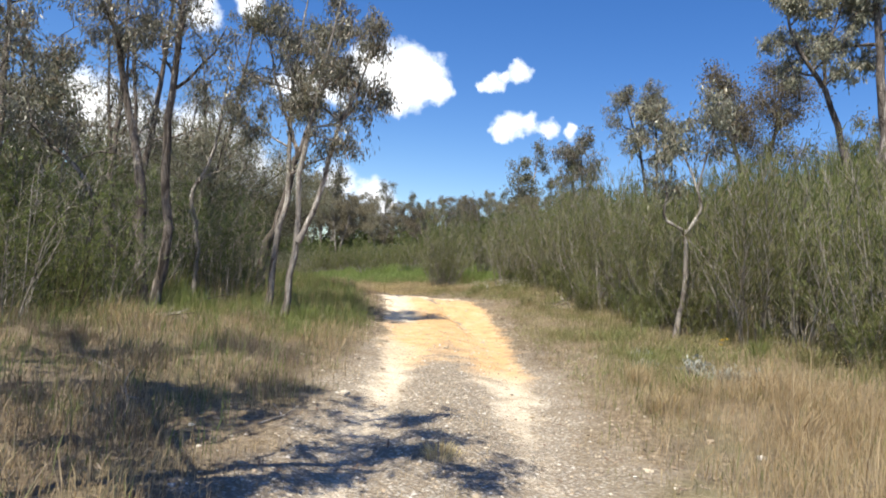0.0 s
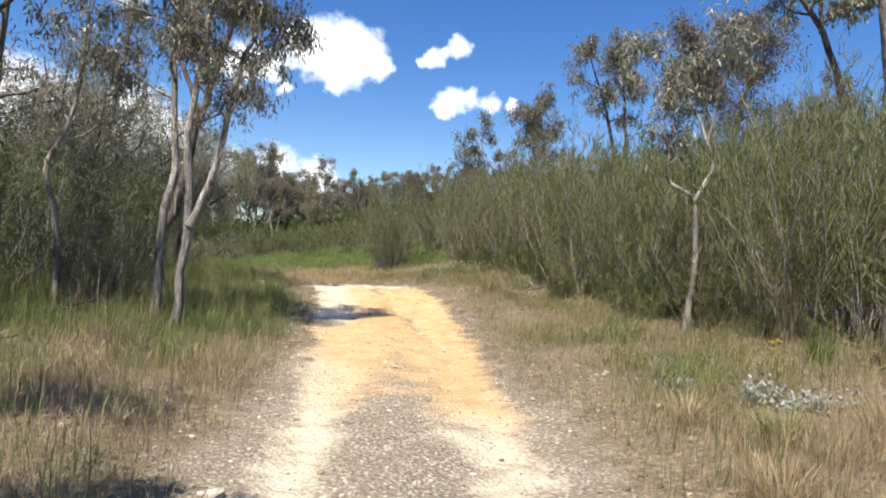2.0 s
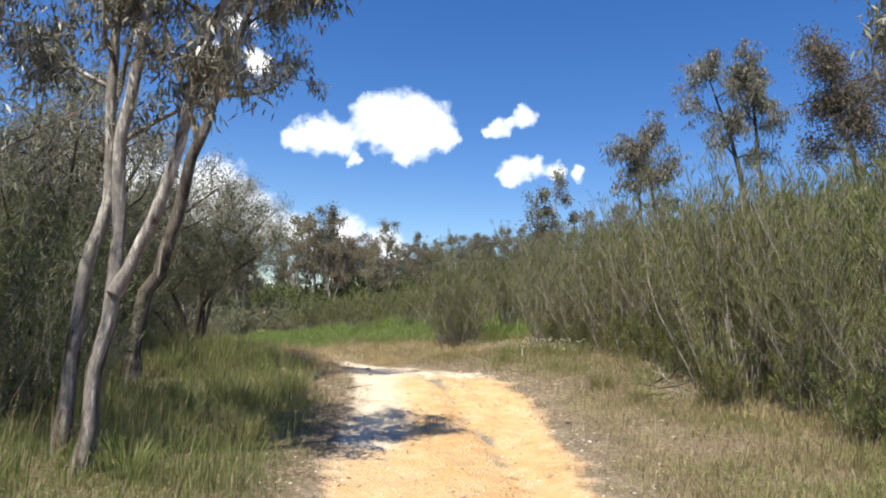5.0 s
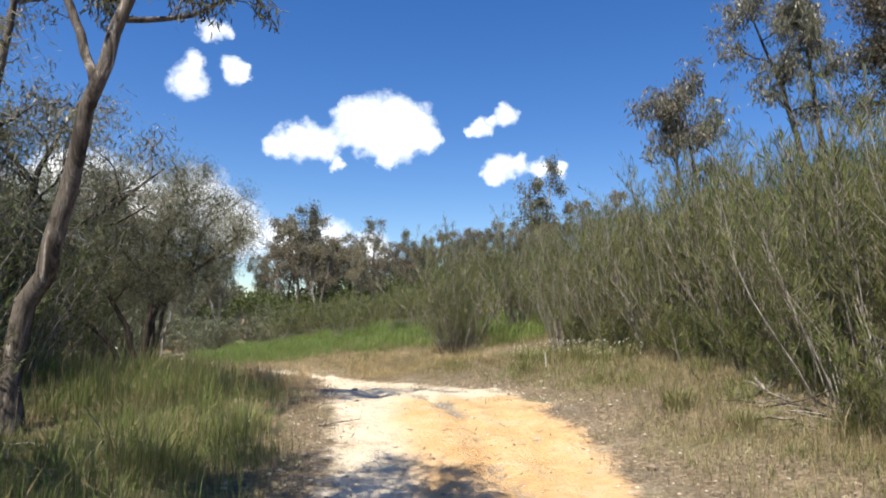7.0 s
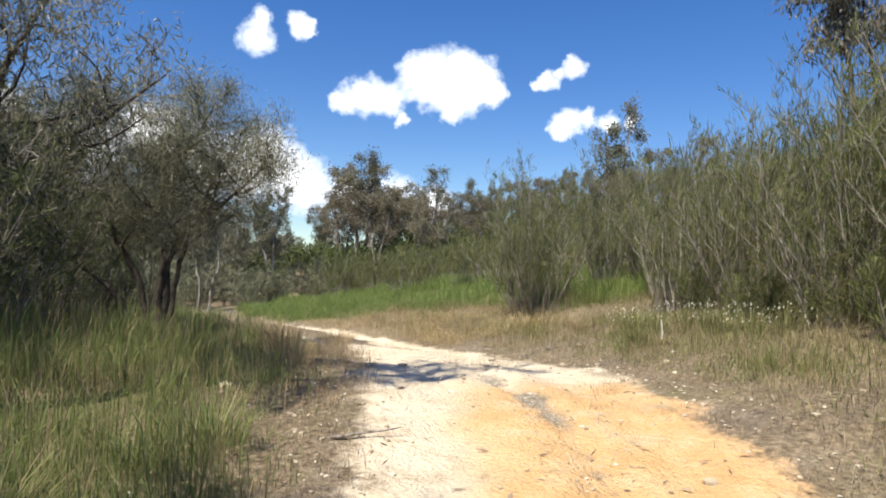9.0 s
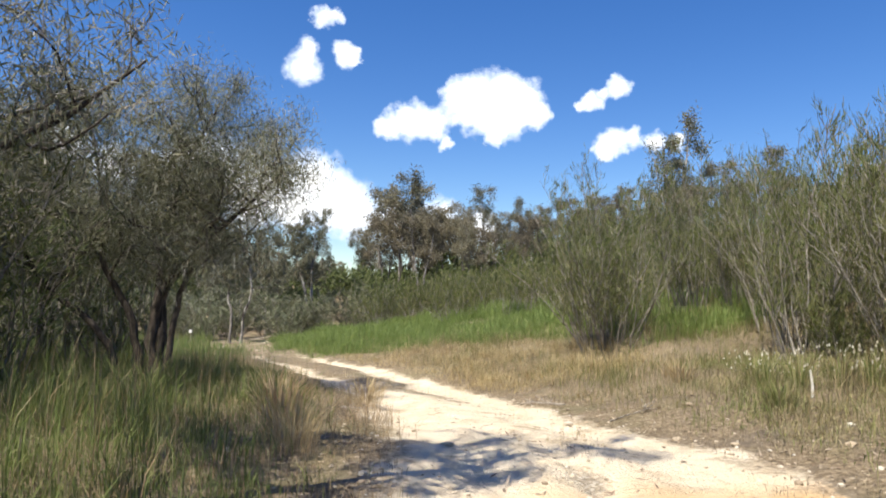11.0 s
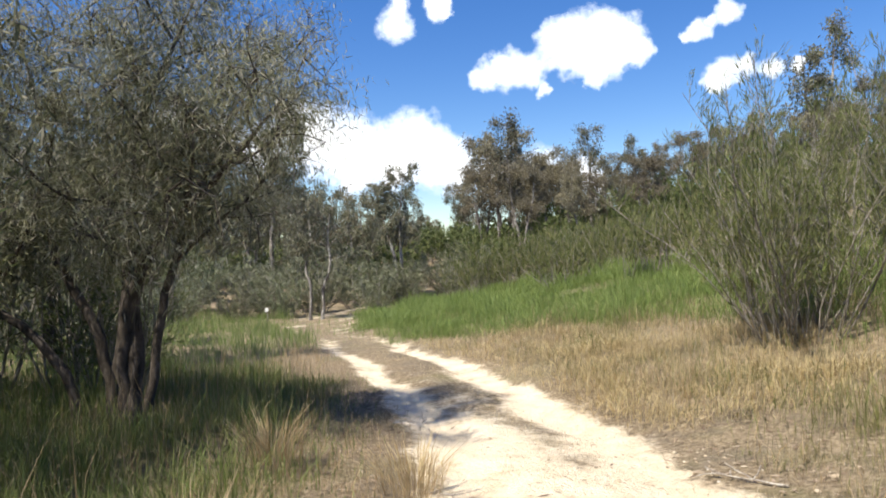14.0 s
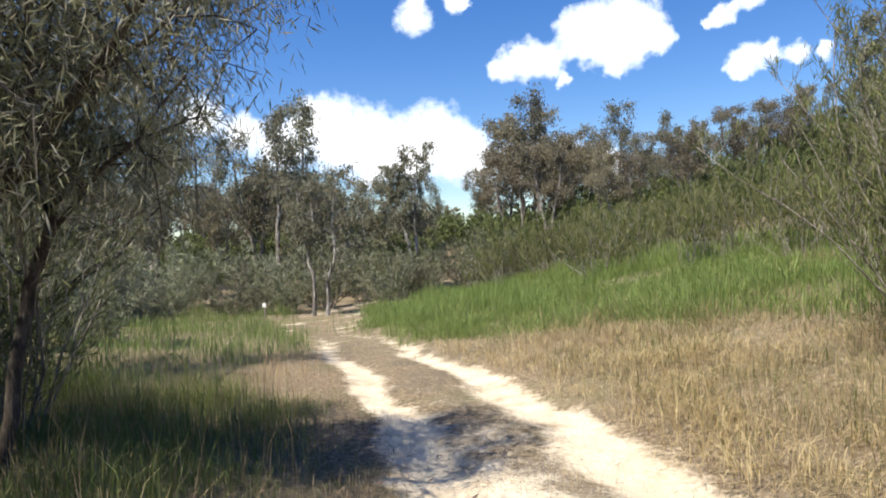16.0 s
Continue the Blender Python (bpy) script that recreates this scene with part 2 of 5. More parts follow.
GRASS_GREEN = leaf_material("green_grass", (0.12, 0.15, 0.045), (0.23, 0.265, 0.085), (0.37, 0.37, 0.165), 0.6, 0.2, 0.45, (0.5, 0.42, 0.26), (0.4, 0.32, 0.19))
GRASS_LONG = leaf_material("long_green_grass", (0.1, 0.14, 0.04), (0.2, 0.255, 0.08), (0.34, 0.37, 0.15), 0.6, 0.2, 0.45, (0.52, 0.45, 0.28))
GRASS_DRY = leaf_material("dry_grass", (0.3, 0.21, 0.105), (0.58, 0.465, 0.265), (0.74, 0.63, 0.42), 0.7, 0.2, 0.5, (0.26, 0.27, 0.11), (0.5, 0.4, 0.25))
GRASS_LUSH = leaf_material("lush_grass", (0.13, 0.178, 0.047), (0.225, 0.288, 0.085), (0.34, 0.395, 0.15), 0.6, 0.2, 0.5)
GRASS_DEAD = leaf_material("dead_grass", (0.15, 0.115, 0.075), (0.3, 0.235, 0.155), (0.46, 0.385, 0.28), 0.7, 0.2, 0.3)


# ---- geometry helpers ----
def array_mesh(name, verts, faces, smooth=False):
    """A mesh from arrays: verts (n, 3), faces (m, k) with k corners each."""
    me = bpy.data.meshes.new(name)
    verts, faces = np.asarray(verts, np.float32), np.asarray(faces, np.int32)
    me.vertices.add(len(verts))
    me.vertices.foreach_set("co", verts.ravel())
    me.loops.add(faces.size)
    me.loops.foreach_set("vertex_index", faces.ravel())
    me.polygons.add(len(faces))
    me.polygons.foreach_set("loop_start", np.arange(0, faces.size, faces.shape[1], dtype=np.int32))
    me.polygons.foreach_set("use_smooth", np.full(len(faces), smooth))
    me.update(calc_edges=True)
    return me


def place(name, me, material, parent=None, label=""):
    me.materials.append(material)
    ob = new(name, me)
    ob.parent = parent
    return tagged(ob, label)


class Wood:
    """Gathers tapered tubes into one mesh."""

    def __init__(self):
        self.v, self.f = [], []

    def tube(self, pts, radii, sides=5):
        pts = np.asarray(pts, float)
        tang = np.gradient(pts, axis=0)
        tang /= np.linalg.norm(tang, axis=1, keepdims=True) + 1e-9
        ref = np.array([1.0, 0.13, 0.21]) if abs(tang[0][0]) < 0.8 else np.array([0.1, 1.0, 0.2])
        a = np.cross(tang, ref)
        a /= np.linalg.norm(a, axis=1, keepdims=True) + 1e-9
        b = np.cross(tang, a)
        ang = np.arange(sides) * 2 * math.pi / sides
        ring = a[:, None, :] * np.cos(ang)[None, :, None] + b[:, None, :] * np.sin(ang)[None, :, None]
        vs = pts[:, None, :] + ring * np.asarray(radii)[:, None, None]
        o = sum(len(x) for x in self.v)
        n = len(pts)
        i = np.arange(n - 1)[:, None] * sides
        j = np.arange(sides)[None, :]
        k = (j + 1) % sides
        quads = np.stack([i + j, i + k, i + sides + k, i + sides + j], -1).reshape(-1, 4) + o
        self.v.append(vs.reshape(-1, 3))
        self.f.append(quads)

    def mesh(self, name):
        return array_mesh(name, np.concatenate(self.v), np.concatenate(self.f), True)


def spline(ctrl, n):
    """A smooth curve through control points (rows of any width)."""
    c = np.asarray(ctrl, float)
    c = np.vstack([2 * c[0] - c[1], c, 2 * c[-1] - c[-2]])
    out = []
    for t in np.linspace(0, len(c) - 3, n):
        i = min(int(t), len(c) - 4)
        u = t - i
        p0, p1, p2, p3 = c[i:i + 4]
        out.append(0.5 * (2 * p1 + (p2 - p0) * u + (2 * p0 - 5 * p1 + 4 * p2 - p3) * u * u + (3 * p1 - p0 - 3 * p2 + p3) * u ** 3))
    return np.array(out)


def unit(v):
    return v / (np.linalg.norm(v, axis=-1, keepdims=True) + 1e-9)


def leaf_mesh(name, p, d, length, width, rng):
    """Narrow leaves: each a four-cornered blade from p along d."""
    n = len(p)
    s = unit(np.cross(d, rng.normal(size=(n, 3))))
    l, w = length[:, None], width[:, None]
    v = np.stack([p, p + d * l * 0.42 + s * w * 0.5, p + d * l, p + d * l * 0.42 - s * w * 0.5], 1).reshape(-1, 3)
    return array_mesh(name, v, np.arange(4 * n).reshape(-1, 4))


def branch(rng, start, way, length, n=6, curl=0.25, lift=0.0):
    """A wandering line from start along way."""
    pts, d = [np.array(start, float)], unit(np.array(way, float))
    for _ in range(n - 1):
        d = unit(d + rng.normal(size=3) * curl + np.array([0, 0, lift]))
        pts.append(pts[-1] + d * length / (n - 1))
    return np.array(pts)


def gum_tree(name, base, stems, seed, label, limbs=6, spread=1.6, start=0.45, leaves=26, leaf=0.11, hang=1.3, bark=None, foliage=None, subs=5, twigs=3, category="tree", group="", leaf_w=0.21, loose=0.06, twig=None):
    """A eucalypt: stems through control points (x, y, z, radius), limbs, twigs and hanging leaves."""
    rng = np.random.default_rng(seed)
    root = new(name)
    root.location = (base[0], base[1], base[2])
    bark, foliage = bark or BARK_PALE, foliage or GUM_LEAF
    lp, ld = [], []
    fine = Wood()
    for ctrl in stems:
        line = spline(ctrl, 18)
        pts, rad = line[:, :3].copy(), np.maximum(line[:, 3], 0.006)
        pts[1:] += rng.normal(size=(17, 3)) * rad[1:, None] * 0.25
        w = Wood()
        rad = rad.copy()
        rad[0] *= 1.35
        w.tube(pts, rad, 9)
        place("trunk", w.mesh("trunk"), bark, root)
        for i in range(limbs):
            f = start + (1 - start) * (i + rng.uniform(0, 0.9)) / limbs
            k = min(16, f * 17)
            at = pts[int(k)] + (pts[int(k) + 1] - pts[int(k)]) * (k % 1)
            az = i * 2.4 + rng.uniform(-0.6, 0.6)
            ln = spread * rng.uniform(0.6, 1.1) * (1.15 - 0.55 * f)
            way = (math.cos(az), math.sin(az), rng.uniform(0.35, 1.1))
            lb = branch(rng, at, way, ln, 7, 0.22, 0.03)
            r0 = rad[int(k)] * 0.55
            w = Wood()
            w.tube(lb, np.linspace(r0, 0.008, 7), 5)
            place("limb", w.mesh("limb"), bark, root)
            for j in range(subs):
                q = lb[rng.integers(2, 7)]
                way = unit(lb[-1] - lb[0]) * 0.7 + rng.normal(size=3) * 0.7 + np.array([0, 0, 0.15])
                sb = branch(rng, q, way, ln * rng.uniform(0.3, 0.55), 5, 0.3, -0.03)
                fine.tube(sb[[0, 2, 4]], (0.009, 0.006, 0.004), 3)
                for _ in range(twigs):
                    q = sb[rng.integers(1, 5)]
                    tw = branch(rng, q, rng.normal(size=3) + np.array([0, 0, -0.1]), rng.uniform(0.18, 0.42), 4, 0.3, -0.15)
                    if leaf < 0.16:
                        fine.tube(tw[[0, 3]], (0.005, 0.002), 3)
                    u = rng.uniform(0, 1, leaves)[:, None]
                    idx = (u[:, 0] * 3).astype(int).clip(0, 2)
                    p = tw[idx] + (tw[idx + 1] - tw[idx]) * ((u * 3) % 1) + rng.normal(size=(leaves, 3)) * loose
                    lp.append(p)
                    ld.append(unit(rng.normal(size=(leaves, 3)) * 0.75 + np.array([0, 0, -hang])))
    tagged(place("twig_mass", fine.mesh("twig_mass"), twig or TWIG_GREY, root), kind="stuff")
    lp, ld = np.concatenate(lp), np.concatenate(ld)
    ln = rng.uniform(0.7, 1.25, len(lp)) * leaf
    place("foliage", leaf_mesh("foliage", lp, ld, ln, ln * leaf_w, rng), foliage, root)
    return tagged(root, label, category, group)


def scrub_shape(seed, height=2.8, stems=16, spread=0.7, twigs=13, needles=14, leaf=0.07, width=0.011, bare=0.3, upright=1.0, stem_r=0.013, droop=0.0, bend=0.12):
    """The lines of a many-stemmed bush: its stems, its side twigs, and its narrow leaves."""
    rng = np.random.default_rng(seed)
    lines, sides, lp, ld = [], [], [], []
    for s in range(stems):
        az = rng.uniform(0, 2 * math.pi)
        out = spread * math.sqrt(rng.uniform(0.02, 1))
        h = height * rng.uniform(0.62, 1.0) * (1 - 0.18 * out / max(spread, 0.01))
        foot = np.array([math.cos(az), math.sin(az), 0]) * out * 0.3
        line = branch(rng, foot + [0, 0, -0.06], (math.cos(az) * out / h * 0.9, math.sin(az) * out / h * 0.9, 1), h, 7, bend, 0.05)
        lines.append((line, np.linspace(stem_r * rng.uniform(0.7, 1.5), 0.003, 7)))
        for i in range(twigs):
            f = bare + (1 - bare) * (i + rng.uniform()) / twigs
            k = min(5.99, f * 6)
            at = line[int(k)] + (line[int(k) + 1] - line[int(k)]) * (k % 1)
            a2 = rng.uniform(0, 2 * math.pi)
            tl = rng.uniform(0.22, 0.5) * height / 2.8 * (1.25 - 0.6 * f)
            tw = branch(rng, at, (math.cos(a2), math.sin(a2), upright * rng.uniform(0.5, 1.6)), tl, 4, 0.22, 0.12 * upright - droop)
            sides.append(tw)
            u = rng.uniform(0.1, 1, needles)[:, None]
            idx = (u[:, 0] * 3).astype(int).clip(0, 2)
            p = tw[idx] + (tw[idx + 1] - tw[idx]) * ((u * 3) % 1)
            lp.append(p + rng.normal(size=p.shape) * 0.025)
            ld.append(unit(unit(tw[-1] - tw[0]) * 0.9 + rng.normal(size=p.shape) * 0.42 + np.array([0, 0, 0.45 * upright - droop * 3])))
    lp, ld = np.concatenate(lp), np.concatenate(ld)
    ln = rng.uniform(0.6, 1.3, len(lp)) * leaf
    return lines, sides, lp, ld, ln, ln * 0 + width, rng


def scrub(name, base, seed, label, bark=None, foliage=None, group="", **shape):
    """A bush as a thing: each stem a part, the twigs and the leaves joined."""
    lines, sides, lp, ld, ln, wd, rng = scrub_shape(seed, **shape)
    root = new(name)
    root.location = (base[0], base[1], base[2])
    for line, rad in lines:
        w = Wood()
        w.tube(line, rad, 4)
        place("stem", w.mesh("stem"), bark or TWIG_GREY, root)
    fine = Wood()
    for tw in sides:
        fine.tube(tw[[0, 3]], (0.004, 0.0015), 3)
    tagged(place("twig_mass", fine.mesh("twig_mass"), bark or TWIG_GREY, root), kind="stuff")
    place("foliage", leaf_mesh("foliage", lp, ld, ln, wd, rng), foliage or SCRUB_LEAF, root)
    return tagged(root, label, "shrub", group)


def thicket(name, label, spots, seeds, bark, foliage, **shape):
    """Many bushes grown together, far from the track: one mass of stems and leaves."""
    kinds = []
    for s in seeds:
        lines, sides, lp, ld, ln, wd, rng = scrub_shape(s, **shape)
        w = Wood()
        for line, rad in lines:
            w.tube(line[[0, 2, 4, 6]], rad[[0, 2, 4, 6]], 3)
        lv = leaf_mesh("leaves", lp, ld, ln, wd, rng)
        co = np.empty(len(lv.vertices) * 3, np.float32)
        lv.vertices.foreach_get("co", co)
        bpy.data.meshes.remove(lv)
        kinds.append((np.concatenate(w.v), np.concatenate(w.f), co.reshape(-1, 3)))
    vs, fs, mats, o = [], [], [], 0
    for i, (x, y, turn, size) in enumerate(spots):
        wv, wf, lv = kinds[i % len(kinds)]
        c, s = math.cos(turn), math.sin(turn)
        v = np.concatenate([wv, lv]) * size
        v = np.stack([v[:, 0] * c - v[:, 1] * s + x, v[:, 0] * s + v[:, 1] * c + y, v[:, 2] + ground(x, y) - 0.05], -1)
        lf = np.arange(len(lv)).reshape(-1, 4) + len(wv)
        vs.append(v)
        fs.append(np.concatenate([wf, lf]) + o)
        mats.append(np.concatenate([np.zeros(len(wf)), np.ones(len(lf))]))
        o += len(v)
    me = array_mesh(name, np.concatenate(vs), np.concatenate(fs))
    me.materials.append(bark)
    ob = place(name, me, foliage)
    me.polygons.foreach_set("material_index", np.concatenate(mats).astype(np.int32))
    return tagged(ob, label, "shrub", kind="stuff")


def at_ground(x, y, turn=0.0, size=1.0, sink=0.03):
    return Matrix.LocRotScale((x, y, ground(x, y) - sink), Euler((0, 0, turn)), (size, size, size))


# ---- ground ----
def track_offset(x, y):
    return x - lerp_table(y, TRACK_X)


def wash_rut(x, y):
    """How far a spot lies in the gully that rain has washed down the clay."""
    if not 12 < y < 22:
        return 0.0
    mid = 0.42 - 0.08 * (y - 14) + 0.06 * math.sin(y * 2.3)
    return math.exp(-((track_offset(x, y) - mid) / (0.15 + 0.04 * math.sin(y * 5) + 0.05 * noise.noise((x * 3, y * 3, 9)))) ** 2) * min(1, (y - 12) / 2, (22 - y) / 3)


def island(x, y):
    """Where grass has come up again in the middle of the pale stretch past the crest."""
    if not 18.8 < y < 26:
        return 0.0
    d = track_offset(x, y) - 0.3
    return math.exp(-(d / 0.3) ** 2) * min(1, (y - 18.8) / 0.8, (26 - y)) * max(0.0, min(1.0, 0.55 + 1.6 * noise.noise((x * 1.3, y * 0.9, 51.0))))


def cover(x, y):
    """What the ground bears: bare track, orange clay, dry growth, gravel; each 0 to 1."""
    d = track_offset(x, y)
    w = lerp_table(y, TRACK_W) * (1 + 0.16 * noise.noise((x * 0.6, y * 0.9, 2.0)) + 0.14 * noise.noise((x * 2.4, y * 2.4, 5.0)))
    lane = max(0.0, 1 - (abs(d) / w) ** 4 * 0.8) if abs(d) < w * 1.2 else 0.0
    gauge = lerp_table(y, ((20, 0.68), (24, 0.86), (29, 0.8), (34, 0.7)))
    ruts = max(math.exp(-((d - gauge) / 0.34) ** 2), math.exp(-((d + gauge) / 0.3) ** 2))
    whole = lerp_table(y, ((6.5, 0.0), (9.2, 0.35), (12.3, 0.9), (14, 1.0), (21.5, 1.0), (24, 0.75), (27, 0.2), (29, 0.0)))
    bare = lane * whole + ruts * (1 - whole) * lerp_table(y, ((0, 0.28), (5, 0.38), (8, 0.68), (10, 0.95), (26, 1.0), (29, 0.8), (32, 0.55), (60, 0.5)))
    orange = lerp_table(y, ((3, 0.05), (7, 0.3), (10, 0.85), (12, 0.95), (15, 1.0), (18.5, 0.62), (20.5, 0.0))) * (0.75 + 0.3 * max(-1, min(1, d / w)))
    if y > 14:
        orange *= 0.35 + 0.65 * max(0, min(1, (d + 1.1) / 0.7))
    gravel = max(0.0, 1 - abs(d) / (w * 2.0)) * lerp_table(y, ((0, 1.4), (8, 1.2), (12, 0.8), (24, 0.6), (30, 0.2)))
    wash = wash_rut(x, y)
    isle = island(x, y)
    bare -= 0.5 * isle
    gravel = max(gravel, 0.3 * isle)
    if y > 43:
        bare *= lerp_table(y, ((43, 0.7), (49, 0.6), (52, 0.0)))
        gravel = 0.0
    bare -= 0.6 * wash * (0.8 + noise.noise((x * 2, y * 2, 1.0)))
    gravel = max(gravel, 0.45 * wash)
    dry = 0.35 + 0.65 * max(0.0, min(1.0, 0.5 + 1.2 * noise.noise((x * 0.3, y * 0.3, 4.0))))
    if y > 42:
        dry *= 0.15
    elif d > 0:
        dry *= lerp_table(y, ((7, 1.0), (9, 0.4), (22, 0.4), (25, 1.0)))
    else:
        dry *= lerp_table(y, ((8, 0.8), (12, 0.2), (26, 0.2), (30, 0.8)))
    return bare, orange, dry, gravel


def axis(fine_lo, fine_hi, step, lo, hi):
    mid = list(np.arange(fine_lo, fine_hi, step))
    up, down, g, v = [], [], step, fine_hi
    while v < hi:
        up.append(v)
        g *= 1.13
        v += g
    g, v = step * 1.13, fine_lo - step
    while v > lo:
        down.append(v)
        g *= 1.13
        v -= g
    return [lo] + down[::-1] + mid + up + [hi]


def bumps(x, y):
    d = abs(track_offset(x, y))
    w = lerp_table(y, TRACK_W)
    off = max(0.0, min(1.0, (d - w * 0.7) / 1.2))
    z = 0.025 * noise.noise((x * 2.2, y * 2.2, 0)) + 0.012 * noise.noise((x * 6.5, y * 6.5, 3)) + 0.09 * off * noise.noise((x * 0.7, y * 0.7, 7))
    rut = math.exp(-((d - 0.68) / 0.28) ** 2)
    z -= 0.045 * rut
    z -= 0.07 * wash_rut(x, y)
    return z


def build_ground():
    xs = axis(-6.5, 4.5, 0.085, -1200, 1200)
    ys = axis(1, 31, 0.1, -900, 2200)
    verts, masks = [], []
    for y in ys:
        for x in xs:
            near = abs(x) < 60 and -30 < y < 90
            verts.append((x, y, ground(x, y) + (bumps(x, y) if near else 0)))
            masks.append(cover(x, y))
    nx = len(xs)
    i = np.arange(len(ys) - 1)[:, None] * nx + np.arange(nx - 1)[None, :]
    faces = np.stack([i, i + 1, i + nx + 1, i + nx], -1).reshape(-1, 4)
    me = array_mesh("ground", verts, faces, True)
    masks = np.array(masks, np.float32)
    for k, name in enumerate(("bare", "orange", "dry", "gravel")):
        me.attributes.new(name, "FLOAT", "POINT").data.foreach_set("value", masks[:, k].copy())
    ob = place("ground", me, GROUND)
    tagged(ob, "dirt vehicle track of orange clay, pale sand and gravel through leaf litter", "ground", kind="structure")


build_ground()

# ---- clouds ----
CLOUDS = (
    (7.5, 15.4, ((3.6, 1.6, 4.6), (0.4, 0.8, 3.8), (7.4, 1.4, 3.9), (-1.6, 2.6, 2.4), (-9, -1.3, 3.2), (-5, -1.5, 2.8), (-12, -2.2, 1.9), (5.0, -1.4, 3.0), (10, -0.4, 2.0))),
    (-3.4, 16.4, ((2.7, 1.2, 1.8), (-0.9, -0.5, 1.5), (-2.6, -1.1, 0.9), (0.7, 0.4, 0.8))),
    (-6.4, 12.6, ((-3.5, 0.2, 2.2), (-0.5, 0.7, 1.8), (2.6, 0.3, 1.4), (5.8, -0.1, 1.2), (-4.5, -1, 1.3))),
    (19.8, 20.7, ((-2.9, -4, 2.7), (-2.1, -1.4, 1.7), (-0.5, 2.9, 1.7), (1.6, 3.5, 1.2), (2.6, -1.6, 1.8), (4.2, -2.1, 1.2))),
    (7.3, 13, ((-3.5, -0.3, 1), (3.5, 0.3, 1.3))),
    (27.7, 9, ((-1, 0.8, 6), (6.2, -0.6, 5), (12.9, 0.8, 4.8), (17.4, -1.8, 3.7), (-4.1, 2.9, 3.3), (3.6, -3.4, 4), (10.2, -3.6, 3.3), (-14.4, 1.5, 2.9), (-9.1, -0.6, 4.2), (-19.6, 3.6, 3.3))),
    (12, 6.5, ((-8.8, 0.9, 4.6), (-2.6, -0.5, 3.3), (3.9, 0.1, 3.3), (9.8, -1.3, 3.2), (12.4, -2.5, 1.7), (-14, 3.1, 5))),
)
CLOUD_FAR = 1800.0
for number, (az, el, heaps) in enumerate(CLOUDS):
    way = Vector((-math.sin(radians(az)) * math.cos(radians(el)), math.cos(radians(az)) * math.cos(radians(el)), math.sin(radians(el))))
    hu = max(abs(u) + r * 2 for u, v, r in heaps)
    hv = max(abs(v) + r * 2 for u, v, r in heaps)
    n = 12
    grid = [((a / n * 2 - 1) * hu, (b / n * 2 - 1) * hv, 0) for b in range(n + 1) for a in range(n + 1)]
    quads = [(b * (n + 1) + a, b * (n + 1) + a + 1, (b + 1) * (n + 1) + a + 1, (b + 1) * (n + 1) + a) for b in range(n) for a in range(n)]
    ob = place("cloud", array_mesh("cloud", grid, quads), cloud_material("cloud_vapour", heaps, number * 7.3))
    eye = Vector((-0.8, 12, 1.7))
    ob.matrix_world = look(eye + way * CLOUD_FAR, eye + way * 2 * CLOUD_FAR) @ Matrix.Scale(CLOUD_FAR / 100, 4)
    ob.visible_shadow = False
    tagged(ob, "white fair-weather cumulus cloud in a blue sky", "cloud", "clouds", "structure")

# ---- gum trees beside the track ----
def on(x, y, sink=0.05):
    return (x, y, ground(x, y) - sink)


gum_tree("gum_tree", on(-4.95, 11.1), (
    ((0.1, 0, 0, 0.094), (-0.02, 0, 1.0, 0.082), (-0.11, 0, 1.95, 0.075), (-0.5, 0.1, 3.4, 0.058), (-0.75, 0, 4.4, 0.045), (-1.0, 0.1, 5.1, 0.034), (-1.1, 0.2, 6.8, 0.011)),
    ((0.23, 0.1, 0, 0.101), (0.34, 0.1, 1.15, 0.079), (0.18, 0.15, 2.75, 0.07), (0.25, 0, 3.95, 0.054), (0.32, -0.1, 5.1, 0.038), (0.6, 0.1, 7.0, 0.009)),
    ((-0.3, 0, 0, 0.058), (-0.38, -0.1, 0.9, 0.045), (-1.07, -0.1, 2.15, 0.034), (-1.98, 0, 2.9, 0.025), (-2.5, 0.2, 4.4, 0.007))),
    11, "multi-stemmed gum tree with mottled grey bark among dark scrub", limbs=8, spread=1.8, start=0.5, leaves=26, subs=6, bark=BARK_DARK)
gum_tree("gum_sapling", on(-4.85, 13.3), (((0, 0, 0, 0.06), (0, 0, 1.1, 0.05), (-0.2, 0, 2.1, 0.04), (0.1, 0.1, 3.0, 0.03), (0.3, 0, 4.9, 0.01)),),
         12, "thin pale-stemmed young gum tree in front of dark scrub", limbs=5, spread=1.2, start=0.55, leaves=22)
gum_tree("gum_tree", on(-3.2, 12.7), (
    ((0, 0, 0, 0.065), (0.02, 0, 1.45, 0.057), (0.14, 0.05, 2.1, 0.053), (0.1, 0, 3.2, 0.042), (0.05, 0.1, 4.6, 0.027), (0.2, 0.2, 6.6, 0.008)),),
    13, "slender white-barked gum tree leaning beside the track", limbs=8, spread=1.5, start=0.48, leaves=34, subs=7)
gum_tree("gum_tree", on(-2.8, 12.3), (
    ((0, 0, 0, 0.068), (0.1, 0, 1.3, 0.057), (0.04, 0.05, 2.55, 0.049), (0.17, 0, 3.75, 0.038), (0.26, 0.1, 4.6, 0.027), (0.6, 0.2, 6.7, 0.008)),
    ((0.12, 0, 1.4, 0.053), (0.38, 0.05, 2.1, 0.049), (0.58, 0.1, 3.2, 0.042), (0.73, 0.1, 3.8, 0.034), (0.98, 0.2, 4.5, 0.023), (1.15, 0.3, 5.4, 0.008))),
    14, "forked gum tree with peeling white and grey bark beside the track", limbs=7, spread=1.4, start=0.5, leaves=30, subs=7, hang=1.8)
